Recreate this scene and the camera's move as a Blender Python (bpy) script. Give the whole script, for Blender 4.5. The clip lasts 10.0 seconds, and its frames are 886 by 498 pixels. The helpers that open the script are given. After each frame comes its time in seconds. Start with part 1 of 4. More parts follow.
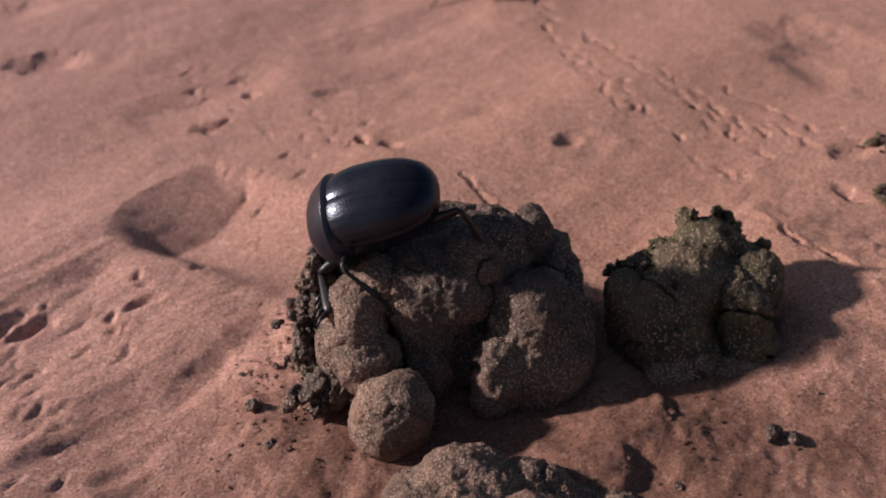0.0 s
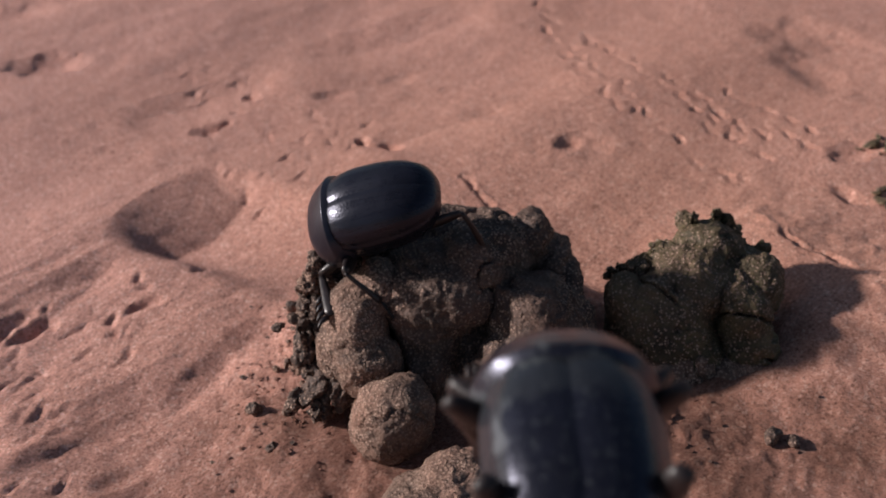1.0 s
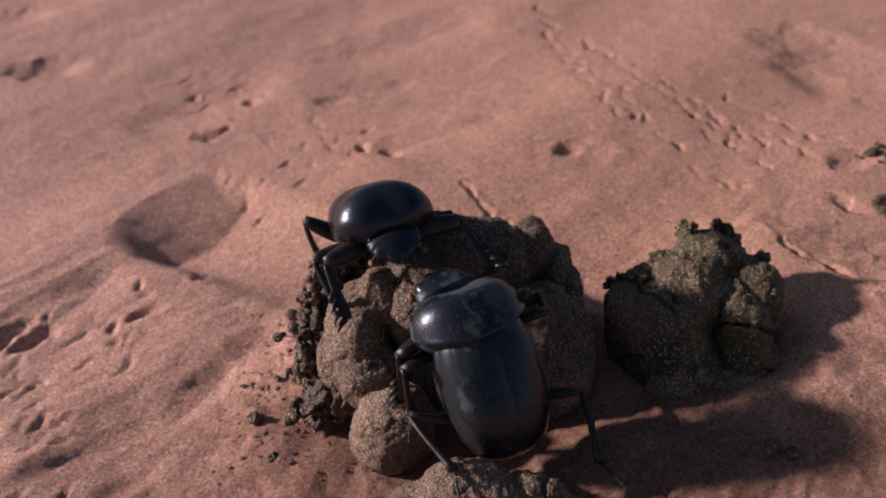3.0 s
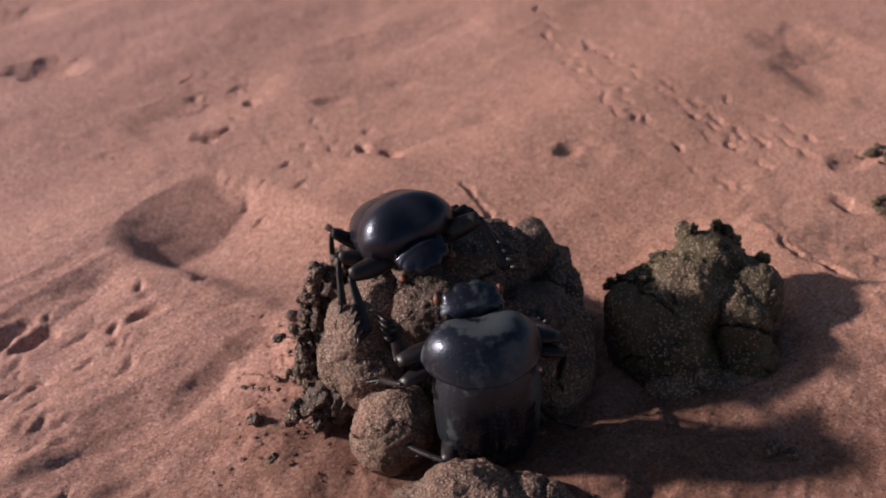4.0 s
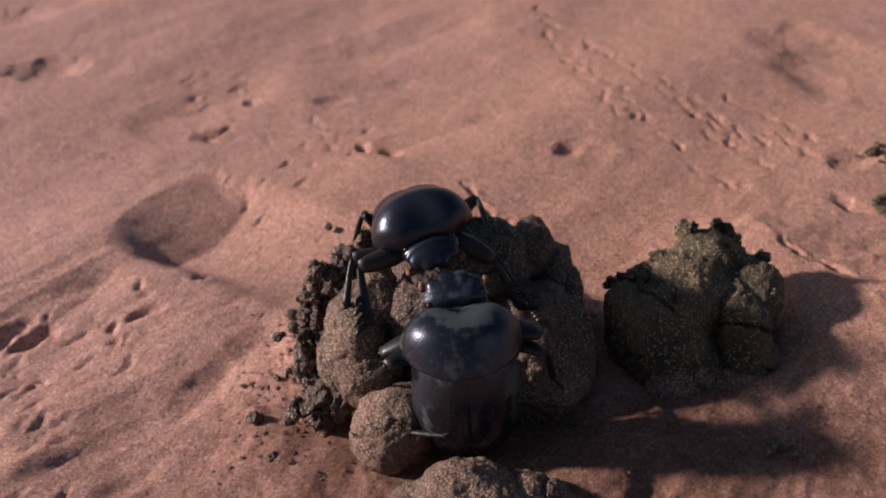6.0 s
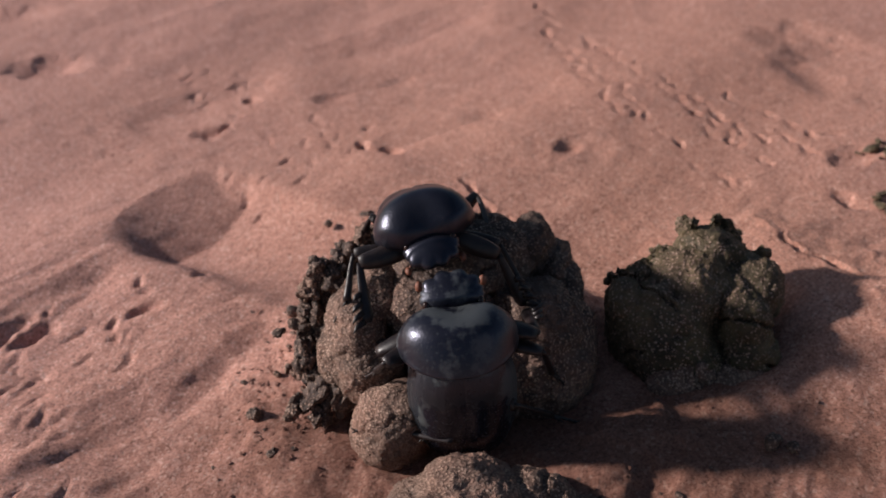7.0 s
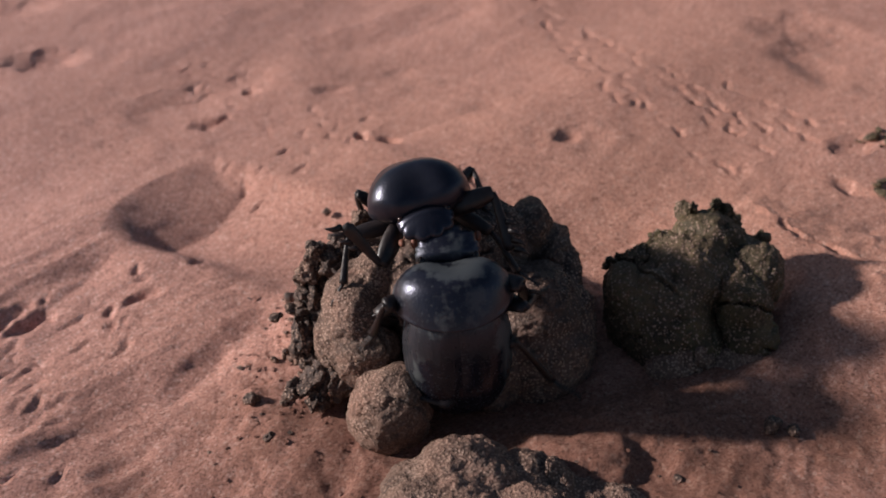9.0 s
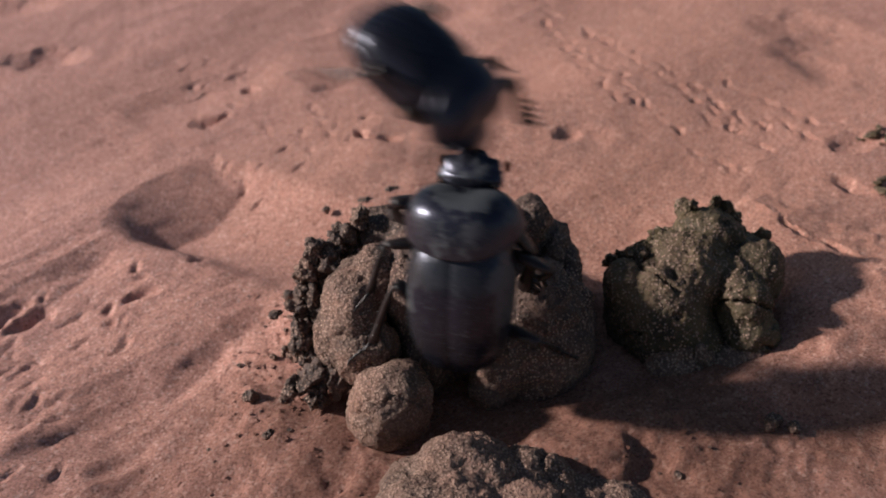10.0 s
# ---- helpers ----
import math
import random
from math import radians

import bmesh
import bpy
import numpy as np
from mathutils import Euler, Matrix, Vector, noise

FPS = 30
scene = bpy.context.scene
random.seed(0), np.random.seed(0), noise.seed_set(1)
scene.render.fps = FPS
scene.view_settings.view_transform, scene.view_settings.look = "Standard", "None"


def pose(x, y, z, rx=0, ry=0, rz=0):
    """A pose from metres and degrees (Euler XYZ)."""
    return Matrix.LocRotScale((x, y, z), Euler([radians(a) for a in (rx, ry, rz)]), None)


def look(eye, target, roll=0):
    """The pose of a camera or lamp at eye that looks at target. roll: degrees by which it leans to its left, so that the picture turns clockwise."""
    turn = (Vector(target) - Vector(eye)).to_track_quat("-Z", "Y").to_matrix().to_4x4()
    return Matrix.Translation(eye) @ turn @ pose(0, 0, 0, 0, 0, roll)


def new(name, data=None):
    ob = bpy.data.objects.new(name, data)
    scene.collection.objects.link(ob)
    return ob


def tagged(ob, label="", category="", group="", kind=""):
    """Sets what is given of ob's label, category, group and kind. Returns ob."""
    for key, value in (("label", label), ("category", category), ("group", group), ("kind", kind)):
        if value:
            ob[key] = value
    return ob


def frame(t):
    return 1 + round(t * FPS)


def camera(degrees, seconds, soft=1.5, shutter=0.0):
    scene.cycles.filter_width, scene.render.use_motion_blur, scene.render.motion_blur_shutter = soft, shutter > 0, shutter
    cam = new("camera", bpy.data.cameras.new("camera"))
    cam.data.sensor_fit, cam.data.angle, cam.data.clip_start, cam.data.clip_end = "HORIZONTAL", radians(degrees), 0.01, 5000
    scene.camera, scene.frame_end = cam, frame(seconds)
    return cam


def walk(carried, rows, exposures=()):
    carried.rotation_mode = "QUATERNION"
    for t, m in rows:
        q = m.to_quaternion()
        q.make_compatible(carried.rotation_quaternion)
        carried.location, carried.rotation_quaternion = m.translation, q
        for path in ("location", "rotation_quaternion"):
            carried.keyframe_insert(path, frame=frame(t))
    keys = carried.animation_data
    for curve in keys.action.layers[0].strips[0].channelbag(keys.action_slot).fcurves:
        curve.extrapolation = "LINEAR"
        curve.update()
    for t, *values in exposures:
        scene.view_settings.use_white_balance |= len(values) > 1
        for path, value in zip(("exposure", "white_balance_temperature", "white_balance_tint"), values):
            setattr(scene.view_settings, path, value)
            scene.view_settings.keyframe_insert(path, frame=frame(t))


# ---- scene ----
cam = camera(44.95, 10.0, soft=1.8, shutter=0.6)
PATH = [
    (0.0, (0.00593, -0.12091, 0.10440), (0.00146, 0.00320, 0.02028), -4.49),
    (0.5, (0.00593, -0.12091, 0.10440), (0.00146, 0.00320, 0.02028), -4.49),
    (1.0, (0.00578, -0.12076, 0.10501), (0.00140, 0.00330, 0.02081), -4.47),
    (1.5, (0.00575, -0.12040, 0.10596), (0.00145, 0.00351, 0.02154), -4.38),
    (2.0, (0.00572, -0.12016, 0.10649), (0.00142, 0.00363, 0.02189), -4.41),
    (2.5, (0.00565, -0.12008, 0.10668), (0.00143, 0.00375, 0.02213), -4.38),
    (4.0, (0.00561, -0.11998, 0.10718), (0.00142, 0.00377, 0.02251), -4.36),
    (4.5, (0.00561, -0.11991, 0.10707), (0.00142, 0.00385, 0.02242), -4.36),
    (5.0, (0.00565, -0.11983, 0.10722), (0.00143, 0.00388, 0.02251), -4.38),
    (5.5, (0.00582, -0.11994, 0.10700), (0.00147, 0.00383, 0.02238), -4.42),
    (7.0, (0.00559, -0.12036, 0.10595), (0.00135, 0.00360, 0.02160), -4.41),
    (7.5, (0.00573, -0.12056, 0.10526), (0.00141, 0.00344, 0.02098), -4.45),
    (8.0, (0.00591, -0.12076, 0.10463), (0.00146, 0.00332, 0.02046), -4.51),
    (8.5, (0.00608, -0.12115, 0.10393), (0.00151, 0.00308, 0.01998), -4.56),
    (9.0, (0.00610, -0.12146, 0.10296), (0.00155, 0.00290, 0.01921), -4.55),
    (9.5, (0.00612, -0.12159, 0.10264), (0.00155, 0.00280, 0.01894), -4.58),
    (10.0, (0.00609, -0.12157, 0.10228), (0.00156, 0.00290, 0.01869), -4.54),
]
walk(cam, [(t, look(eye, target, roll)) for t, eye, target, roll in PATH])
cam.data.dof.use_dof = True
cam.data.dof.focus_distance = 0.143
cam.data.dof.aperture_fstop = 31

# ---- light ----
SUN_FROM = Vector((-1.0, 0.12, 0.46)).normalized()
SKY, SUN, EXPOSURE = 0.052, 5.0, 0.06


def sky_and_sun():
    world = bpy.data.worlds.new("sky")
    scene.world = world
    world.use_nodes = True
    nt = world.node_tree
    sky = nt.nodes.new("ShaderNodeTexSky")
    sky.sky_type, sky.sun_disc = "NISHITA", False
    sky.sun_elevation = math.asin(SUN_FROM.z)
    sky.sun_rotation = math.atan2(SUN_FROM.x, SUN_FROM.y)
    back = nt.nodes["Background"]
    back.inputs["Strength"].default_value = SKY
    nt.links.new(sky.outputs[0], back.inputs["Color"])
    lamp = bpy.data.lights.new("sun", "SUN")
    lamp.energy, lamp.angle, lamp.color = SUN, radians(3.5), (1.0, 0.92, 0.885)
    new("sun", lamp).matrix_world = look(SUN_FROM * 3, (0, 0, 0))
    scene.view_settings.exposure = EXPOSURE


sky_and_sun()


# ---- materials ----
class Nodes:
    """Short hand for a node material."""

    def __init__(self, name):
        self.mat = bpy.data.materials.new(name)
        self.mat.use_nodes = True
        self.nt = self.mat.node_tree
        self.bsdf = self.nt.nodes["Principled BSDF"]
        self.at = self.node("ShaderNodeTexCoord").outputs["Object"]

    def node(self, kind, **given):
        n = self.nt.nodes.new(kind)
        for key, value in given.items():
            n.inputs[key].default_value = value
        return n

    def link(self, a, b):
        self.nt.links.new(a, b)

    def noise(self, scale, detail=3.0, rough=0.55, at=None):
        n = self.node("ShaderNodeTexNoise", Scale=scale, Detail=detail, Roughness=rough)
        self.link(at or self.at, n.inputs["Vector"])
        return n.outputs["Fac"]

    def cells(self, scale, at=None):
        n = self.node("ShaderNodeTexVoronoi", Scale=scale)
        self.link(at or self.at, n.inputs["Vector"])
        return n

    def ramp(self, fac, *stops):
        n = self.node("ShaderNodeValToRGB")
        while len(n.color_ramp.elements) < len(stops):
            n.color_ramp.elements.new(0.5)
        for el, (pos, col) in zip(n.color_ramp.elements, stops):
            el.position, el.color = pos, (*col, 1) if isinstance(col, tuple) else (col, col, col, 1)
        self.link(fac, n.inputs["Fac"])
        return n.outputs["Color"]

    def mix(self, fac, a, b, how="MIX"):
        n = self.node("ShaderNodeMix")
        n.data_type, n.blend_type = "RGBA", how
        for value, slot in ((fac, n.inputs[0]), (a, n.inputs[6]), (b, n.inputs[7])):
            if isinstance(value, bpy.types.NodeSocket):
                self.link(value, slot)
            elif isinstance(value, tuple):
                slot.default_value = (*value, 1)
            else:
                slot.default_value = value
        return n.outputs[2]

    def math(self, how, a, b=0.0):
        n = self.node("ShaderNodeMath")
        n.operation = how
        for value, slot in ((a, n.inputs[0]), (b, n.inputs[1])):
            if isinstance(value, bpy.types.NodeSocket):
                self.link(value, slot)
            else:
                slot.default_value = value
        return n.outputs[0]

    def bump(self, height, distance, strength=1.0, below=None):
        n = self.node("ShaderNodeBump", Strength=strength, Distance=distance)
        self.link(height, n.inputs["Height"])
        if below:
            self.link(below, n.inputs["Normal"])
        return n.outputs["Normal"]

    def done(self, color=None, rough=None, normal=None):
        for value, key in ((color, "Base Color"), (rough, "Roughness"), (normal, "Normal")):
            if isinstance(value, bpy.types.NodeSocket):
                self.link(value, self.bsdf.inputs[key])
            elif isinstance(value, tuple):
                self.bsdf.inputs[key].default_value = (*value, 1)
            elif value is not None:
                self.bsdf.inputs[key].default_value = value
        return self.mat


def sand_material():
    n = Nodes("sand")
    n.bsdf.inputs["Specular IOR Level"].default_value = 0.25
    broad = n.ramp(n.noise(18, 4), (0.3, (0.47, 0.230, 0.174)), (0.7, (0.53, 0.272, 0.209)))
    grain = n.cells(2300)
    tint = n.ramp(grain.outputs["Color"], (0.0, (0.14, 0.066, 0.050)), (0.22, (0.42, 0.205, 0.155)), (0.7, (0.56, 0.30, 0.238)), (1.0, (0.74, 0.50, 0.42)))
    colour = n.mix(0.75, broad, tint)
    colour = n.mix(1.0, colour, n.ramp(n.noise(2600, 3, 0.8), (0.34, 0.5), (0.48, 1.0), (0.66, 1.2)), "MULTIPLY")
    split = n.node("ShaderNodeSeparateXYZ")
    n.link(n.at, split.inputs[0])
    # Browner sand round the heap, with the heap's shade painted into the same darkening.
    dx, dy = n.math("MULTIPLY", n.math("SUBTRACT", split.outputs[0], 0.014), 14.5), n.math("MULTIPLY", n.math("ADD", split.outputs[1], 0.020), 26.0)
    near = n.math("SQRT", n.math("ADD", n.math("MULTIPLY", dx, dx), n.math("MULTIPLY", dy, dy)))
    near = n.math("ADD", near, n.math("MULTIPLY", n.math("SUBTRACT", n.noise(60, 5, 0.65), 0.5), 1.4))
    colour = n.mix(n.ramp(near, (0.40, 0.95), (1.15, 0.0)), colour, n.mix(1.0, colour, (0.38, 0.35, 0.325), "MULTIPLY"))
    # Warmer tone nearby, pinker far off, where extra light is painted in.
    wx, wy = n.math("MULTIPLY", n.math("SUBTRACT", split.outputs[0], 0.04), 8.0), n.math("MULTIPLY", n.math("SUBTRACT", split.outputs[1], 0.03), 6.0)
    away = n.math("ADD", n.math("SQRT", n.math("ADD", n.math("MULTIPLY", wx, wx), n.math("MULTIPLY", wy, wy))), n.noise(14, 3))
    warm_lift = n.ramp(n.math("MULTIPLY", away, 0.5), (0.3, (1.02, 0.98, 0.92)), (0.8, (1.04, 1.05, 1.11)))
    colour = n.mix(1.0, colour, warm_lift, "MULTIPLY")
    soft = n.bump(n.noise(1700, 4, 0.8), 0.0003, 0.6)
    fine = n.bump(grain.outputs["Color"], 0.00022, 0.8, soft)
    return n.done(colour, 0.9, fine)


def dung_material(name, dark, light, grains=0.30, gloss=0.62, dusting=0.45, cover=0.46):
    """Damp dung with stuck sand grains."""
    n = Nodes(name)
    n.bsdf.inputs["Specular IOR Level"].default_value = 0.4
    base = n.ramp(n.noise(170, 5, 0.65), (0.3, dark), (0.72, light))
    fibre = n.noise(900, 4, 0.7)
    base = n.mix(1.0, base, n.ramp(fibre, (0.3, 0.55), (0.6, 1.1)), "MULTIPLY")
    cell = n.cells(2500)
    here = n.ramp(n.noise(95, 3), (0.34, 0.15), (0.6, 1.0))
    pick = n.math("MULTIPLY", n.ramp(cell.outputs["Color"], (1 - grains, 0.0), (1 - grains + 0.05, 1.0)), n.ramp(cell.outputs["Distance"], (0.42, 1.0), (0.6, 0.0)))
    pick = n.math("MULTIPLY", pick, here)
    sandy = n.ramp(cell.outputs["Distance"], (0.0, (0.66, 0.47, 0.37)), (0.5, (0.20, 0.115, 0.08)))
    colour = n.mix(n.math("MULTIPLY", pick, 0.95), base, sandy)
    film = n.math("MULTIPLY", n.ramp(n.noise(62, 4, 0.6), (cover, 0.0), (cover + 0.2, 1.0)), n.ramp(n.noise(1300, 3, 0.7), (0.35, 0.1), (0.6, 1.0)))
    colour = n.mix(n.math("MULTIPLY", film, dusting), colour, (0.36, 0.20, 0.148))
    lumpy = n.bump(n.noise(420, 6, 0.7), 0.0008, 0.7)
    rough = n.bump(fibre, 0.0006, 0.9, lumpy)
    top = n.bump(pick, 0.00022, 0.8, rough)
    return n.done(colour, n.ramp(n.noise(240, 3), (0.3, gloss - 0.14), (0.7, gloss + 0.2)), top)


def shell_material(name, dust, patch=None, rough=0.2, blue=0.0, shine=0.6, streaks=False):
    """Black chitin, glossy, with dust; patch: where along the shell the dust is left off."""
    n = Nodes(name)
    n.bsdf.inputs["Specular IOR Level"].default_value = shine
    n.bsdf.inputs["Specular Tint"].default_value = (0.76, 0.78, 1.0, 1)
    black = n.ramp(n.noise(260, 4), (0.3, (0.006, 0.006, 0.009)), (0.75, (0.012, 0.013, 0.018 + blue)))
    clouds = n.ramp(n.noise(150, 5, 0.66), (0.50, 0.0), (0.57, 1.0))
    specks = n.ramp(n.noise(2400, 2), (0.60, 0.0), (0.68, 1.0))
    film = n.math("MULTIPLY", clouds, dust)
    if patch:
        split = n.node("ShaderNodeSeparateXYZ")
        n.link(n.at, split.inputs[0])
        across = n.math("DIVIDE", n.math("ABSOLUTE", split.outputs[0]), patch[0])
        along = n.math("DIVIDE", n.math("ABSOLUTE", n.math("SUBTRACT", split.outputs[1], patch[1])), patch[2])
        far = n.math("MAXIMUM", across, along)
        far = n.math("ADD", far, n.math("MULTIPLY", n.math("SUBTRACT", n.noise(420, 3), 0.5), 0.5))
        clean = n.ramp(far, (0.86, 0.0), (1.04, 1.0))
        film = n.math("MULTIPLY", n.math("MAXIMUM", film, dust * 0.2), clean)
    film = n.math("MAXIMUM", film, n.math("MULTIPLY", specks, dust * 0.5))
    colour = n.mix(film, black, (0.120, 0.134, 0.132))
    gloss = n.math("ADD", n.math("MULTIPLY", film, 0.5), n.math("MULTIPLY", n.noise(700, 3), 0.12))
    gloss = n.math("ADD", gloss, rough - 0.04)
    if streaks:
        lie = n.node("ShaderNodeMapping")
        lie.inputs["Scale"].default_value = (1.0, 0.06, 0.5)
        n.link(n.at, lie.inputs["Vector"])
        scratch = n.noise(1500, 3, 0.6, lie.outputs["Vector"])
        gloss = n.math("ADD", gloss, n.math("MULTIPLY", n.math("SUBTRACT", scratch, 0.5), 0.22))
    pits = n.bump(n.cells(2600).outputs["Distance"], 0.00004, 0.35)
    waves = n.bump(n.noise(300, 3), 0.0002, 0.15, pits)
    if streaks:
        waves = n.bump(scratch, 0.0001, 0.35, waves)
    return n.done(colour, gloss, waves)


def leg_material():
    n = Nodes("leg_chitin")
    colour = n.ramp(n.noise(400, 3), (0.3, (0.007, 0.005, 0.007)), (0.8, (0.03, 0.018, 0.016)))
    return n.done(colour, n.ramp(n.noise(900, 3), (0.3, 0.32), (0.8, 0.6)), n.bump(n.noise(1800, 3), 0.0001, 0.5))


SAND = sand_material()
DUNG = dung_material("brown_dung", (0.034, 0.0205, 0.0160), (0.138, 0.083, 0.064), 0.6, 0.6, 0.5)
SANDY_DUNG = dung_material("sand_crusted_dung", (0.066, 0.040, 0.030), (0.225, 0.136, 0.100), 0.9, 0.72, 0.75, 0.40)
GREEN_DUNG = dung_material("olive_dung", (0.028, 0.021, 0.010), (0.140, 0.102, 0.046), 0.5, 0.6, 0.22)
SHELL_A = shell_material("polished_shell", 0.02, None, 0.30, 0.003, 0.6)
WING_A = shell_material("polished_wing_case", 0.02, None, 0.27, 0.003, 0.42, True)
WING_B = shell_material("dusty_wing_case", 0.5, (0.0058, -0.0124, 0.0082), 0.22, 0.003, 0.45, True)
PLATE_B = shell_material("dusty_plate", 0.36, None, 0.29, 0.003, 0.65)
LEG = leg_material()
EYE = Nodes("eye").done((0.02, 0.008, 0.006), 0.1)
CLUB = Nodes("antenna_club").done((0.20, 0.07, 0.04), 0.6)

MM = 0.001


# ---- building helpers ----
def link_mesh(name, me, material, parent=None, label=""):
    me.polygons.foreach_set("use_smooth", [True] * len(me.polygons))
    me.materials.append(material)
    ob = new(name, me)
    if parent:
        ob.parent = parent
    return tagged(ob, label) if label else ob


def part(name, bm, material, parent=None, label=""):
    bmesh.ops.recalc_face_normals(bm, faces=bm.faces)
    me = bpy.data.meshes.new(name)
    bm.to_mesh(me)
    bm.free()
    return link_mesh(name, me, material, parent, label)


def strip(bm, rows, closed=False):
    """Faces between rows of vertices of equal length."""
    for a, b in zip(rows, rows[1:]):
        count = len(a) if closed else len(a) - 1
        for i in range(count):
            j = (i + 1) % len(a)
            quad = [a[i], a[j], b[j], b[i]]
            quad = [v for k, v in enumerate(quad) if v not in quad[:k]]
            if len(quad) > 2:
                bm.faces.new(quad)


def tube(bm, points, radii, sides=10, flat=1.0):
    """A limb along points; radii in its plane, flattened across by flat."""
    rows = []
    for k, (p, r) in enumerate(zip(points, radii)):
        a, b = Vector(points[max(k - 1, 0)]), Vector(points[min(k + 1, len(points) - 1)])
        d = (b - a).normalized()
        u = d.cross(Vector((1, 0, 0)))
        u = u.normalized() if u.length > 1e-6 else Vector((0, 0, 1))
        w = d.cross(u).normalized()
        rows.append([bm.verts.new(Vector(p) + u * (r * math.cos(s)) + w * (r * flat * math.sin(s))) for s in (2 * math.pi * i / sides for i in range(sides))])
    strip(bm, rows, True)
    for row in (rows[0], rows[-1]):
        bm.faces.new(row)


# ---- ground ----
TABLE = np.random.RandomState(7).rand(256, 256)


def value_noise(x, y):
    xi, yi = np.floor(x).astype(int), np.floor(y).astype(int)
    fx, fy = x - xi, y - yi
    fx, fy = fx * fx * (3 - 2 * fx), fy * fy * (3 - 2 * fy)
    c = lambda i, j: TABLE[(xi + i) % 256, (yi + j) % 256]
    return (c(0, 0) * (1 - fx) + c(1, 0) * fx) * (1 - fy) + (c(0, 1) * (1 - fx) + c(1, 1) * fx) * fy - 0.5


def rough_noise(x, y, size, octaves=4, gain=0.5):
    out, amp = 0, 1.0
    for k in range(octaves):
        out = out + amp * value_noise(x / size + 17.3 * k, y / size - 9.1 * k)
        amp, size = amp * gain, size / 2
    return out


def smooth(v):
    v = np.clip(v, 0, 1)
    return v * v * (3 - 2 * v)


def dent(x, y, cx, cy, rx, ry, turn, depth, rim=0.12):
    """A pit with a low rim; turn in degrees."""
    c, s = math.cos(radians(turn)), math.sin(radians(turn))
    u, v = ((x - cx) * c + (y - cy) * s) / rx, (-(x - cx) * s + (y - cy) * c) / ry
    r = np.sqrt(u * u + v * v)
    return -depth * smooth((1.35 - r) / 1.2) + depth * rim * np.exp(-((r - 1.3) / 0.28) ** 2)


# single pits: x, y, half lengths, turn, depth (mm)
PITS = [(-50.5, 86, 3.4, 2.6, 10, 1.7), (-47.5, 88, 2.4, 1.6, 50, 1.1), (-43.4, 100.8, 2.2, 1.7, 40, 1.3), (-45.6, 93.5, 1.3, 1.0, 20, 0.8), (25.2, 66.5, 2.6, 3.0, 0, 1.2), (29.0, 66.0, 5.4, 4.4, 0, 0.6),
        (-15.2, 74.0, 1.4, 3.2, 20, 2.2), (-11.0, 71.4, 3.2, 1.9, -20, 1.9), (-42.5, 32.5, 1.7, 1.3, 20, 0.9), (-50.2, 22.2, 3.0, 1.2, 24, 1.2), (-53.4, 30.0, 1.0, 1.8, -20, 0.9), (-51.6, 27.8, 1.4, 1.0, 10, 0.6),
        (-54.6, 20.0, 0.8, 2.4, 0, 0.8), (-53.6, 15.4, 1.2, 0.9, 10, 0.9), (-67.2, 18.6, 1.6, 3.6, -25, 1.5), (-72.0, 20.0, 2.0, 4.4, -30, 1.6), (-97, 124, 9.5, 5.0, 4, 2.6), (-118, 158, 12, 8, 10, 2.4),
        (84, 112, 10, 8, -20, 1.4), (82, 92, 6, 9, 20, 0.9), (-27.4, -0.4, 1.9, 1.1, 10, 1.0), (-24, 99.5, 3.6, 2.0, 20, 0.7), (-9, 106, 4.0, 3.0, 10, 0.6), (-16, 84, 1.2, 1.4, 0, 0.6), (74, 44, 1.6, 3.4, 25, 1.3), (79, 58, 5, 3, 10, 1.3)]

# trodden or slipped edges: from, to, drop, width, fill behind it, bow, how far the drop dies out along it
EDGES = [((-62.5, 41.5), (-43, 69.5), 6.8, 18.0, 70, 5.0, 0.5), ((-88, 8), (-58.5, 42), 3.0, 8.5, 30, 1.0, 0.2), ((-18.5, 72.5), (15, 91.5), 2.3, 8.5, 26, 3.6, 0.72),
         ((-44, -4), (-29.5, 21), 0.8, 4.2, 14, 1.0, 0.1), ((-62, -16), (-46, 8), 1.0, 4.4, 16, 0.8, 0.3), ((-50, -17.5), (-41, -10.5), 0.9, 2.6, 12, 1.2, 0.3), ((-76, 96), (-38, 118), 1.5, 9, 40, 2.0, 0.3),
         ((-40, 124), (14, 150), 2.0, 12, 50, 3.0, 0.4), ((-45.0, 71), (-38.2, 57.0), 0.45, 1.6, 6, -1.2, 0.3), ((70, 100), (98, 116), 1.6, 7, 30, 2.0, 0.3), ((0, 84), (24, 108), 1.3, 12, 30, 2.0, 0.5)]

# feet of passing insects: from, to, number, spread, lean
TRAILS = [((25.5, 144), (31, 108), 9, 1.0, 108), ((31, 110), (41, 78), 12, 1.6, 118), ((36, 120), (45, 98), 7, 1.0, 112), ((45, 98), (63, 66), 12, 1.8, 116), ((56, 86), (80, 56), 16, 4.5, 118),
          ((44, 82), (60, 52), 9, 4.0, 110), ((-58, 118), (-46, 98), 12, 4.0, 60), ((-27, 92), (-20, 72), 6, 1.2, 100), ((-34, 84), (-24, 58), 5, 2.6, 80), ((-40, 66), (-31, 50), 5, 2.0, 90), ((-62, 26), (-52, 8), 6, 3.0, 70),
          ((-74, 16), (-60, -10), 20, 3.6, 62), ((-70, 4), (-54, -18), 10, 3.0, 66)]


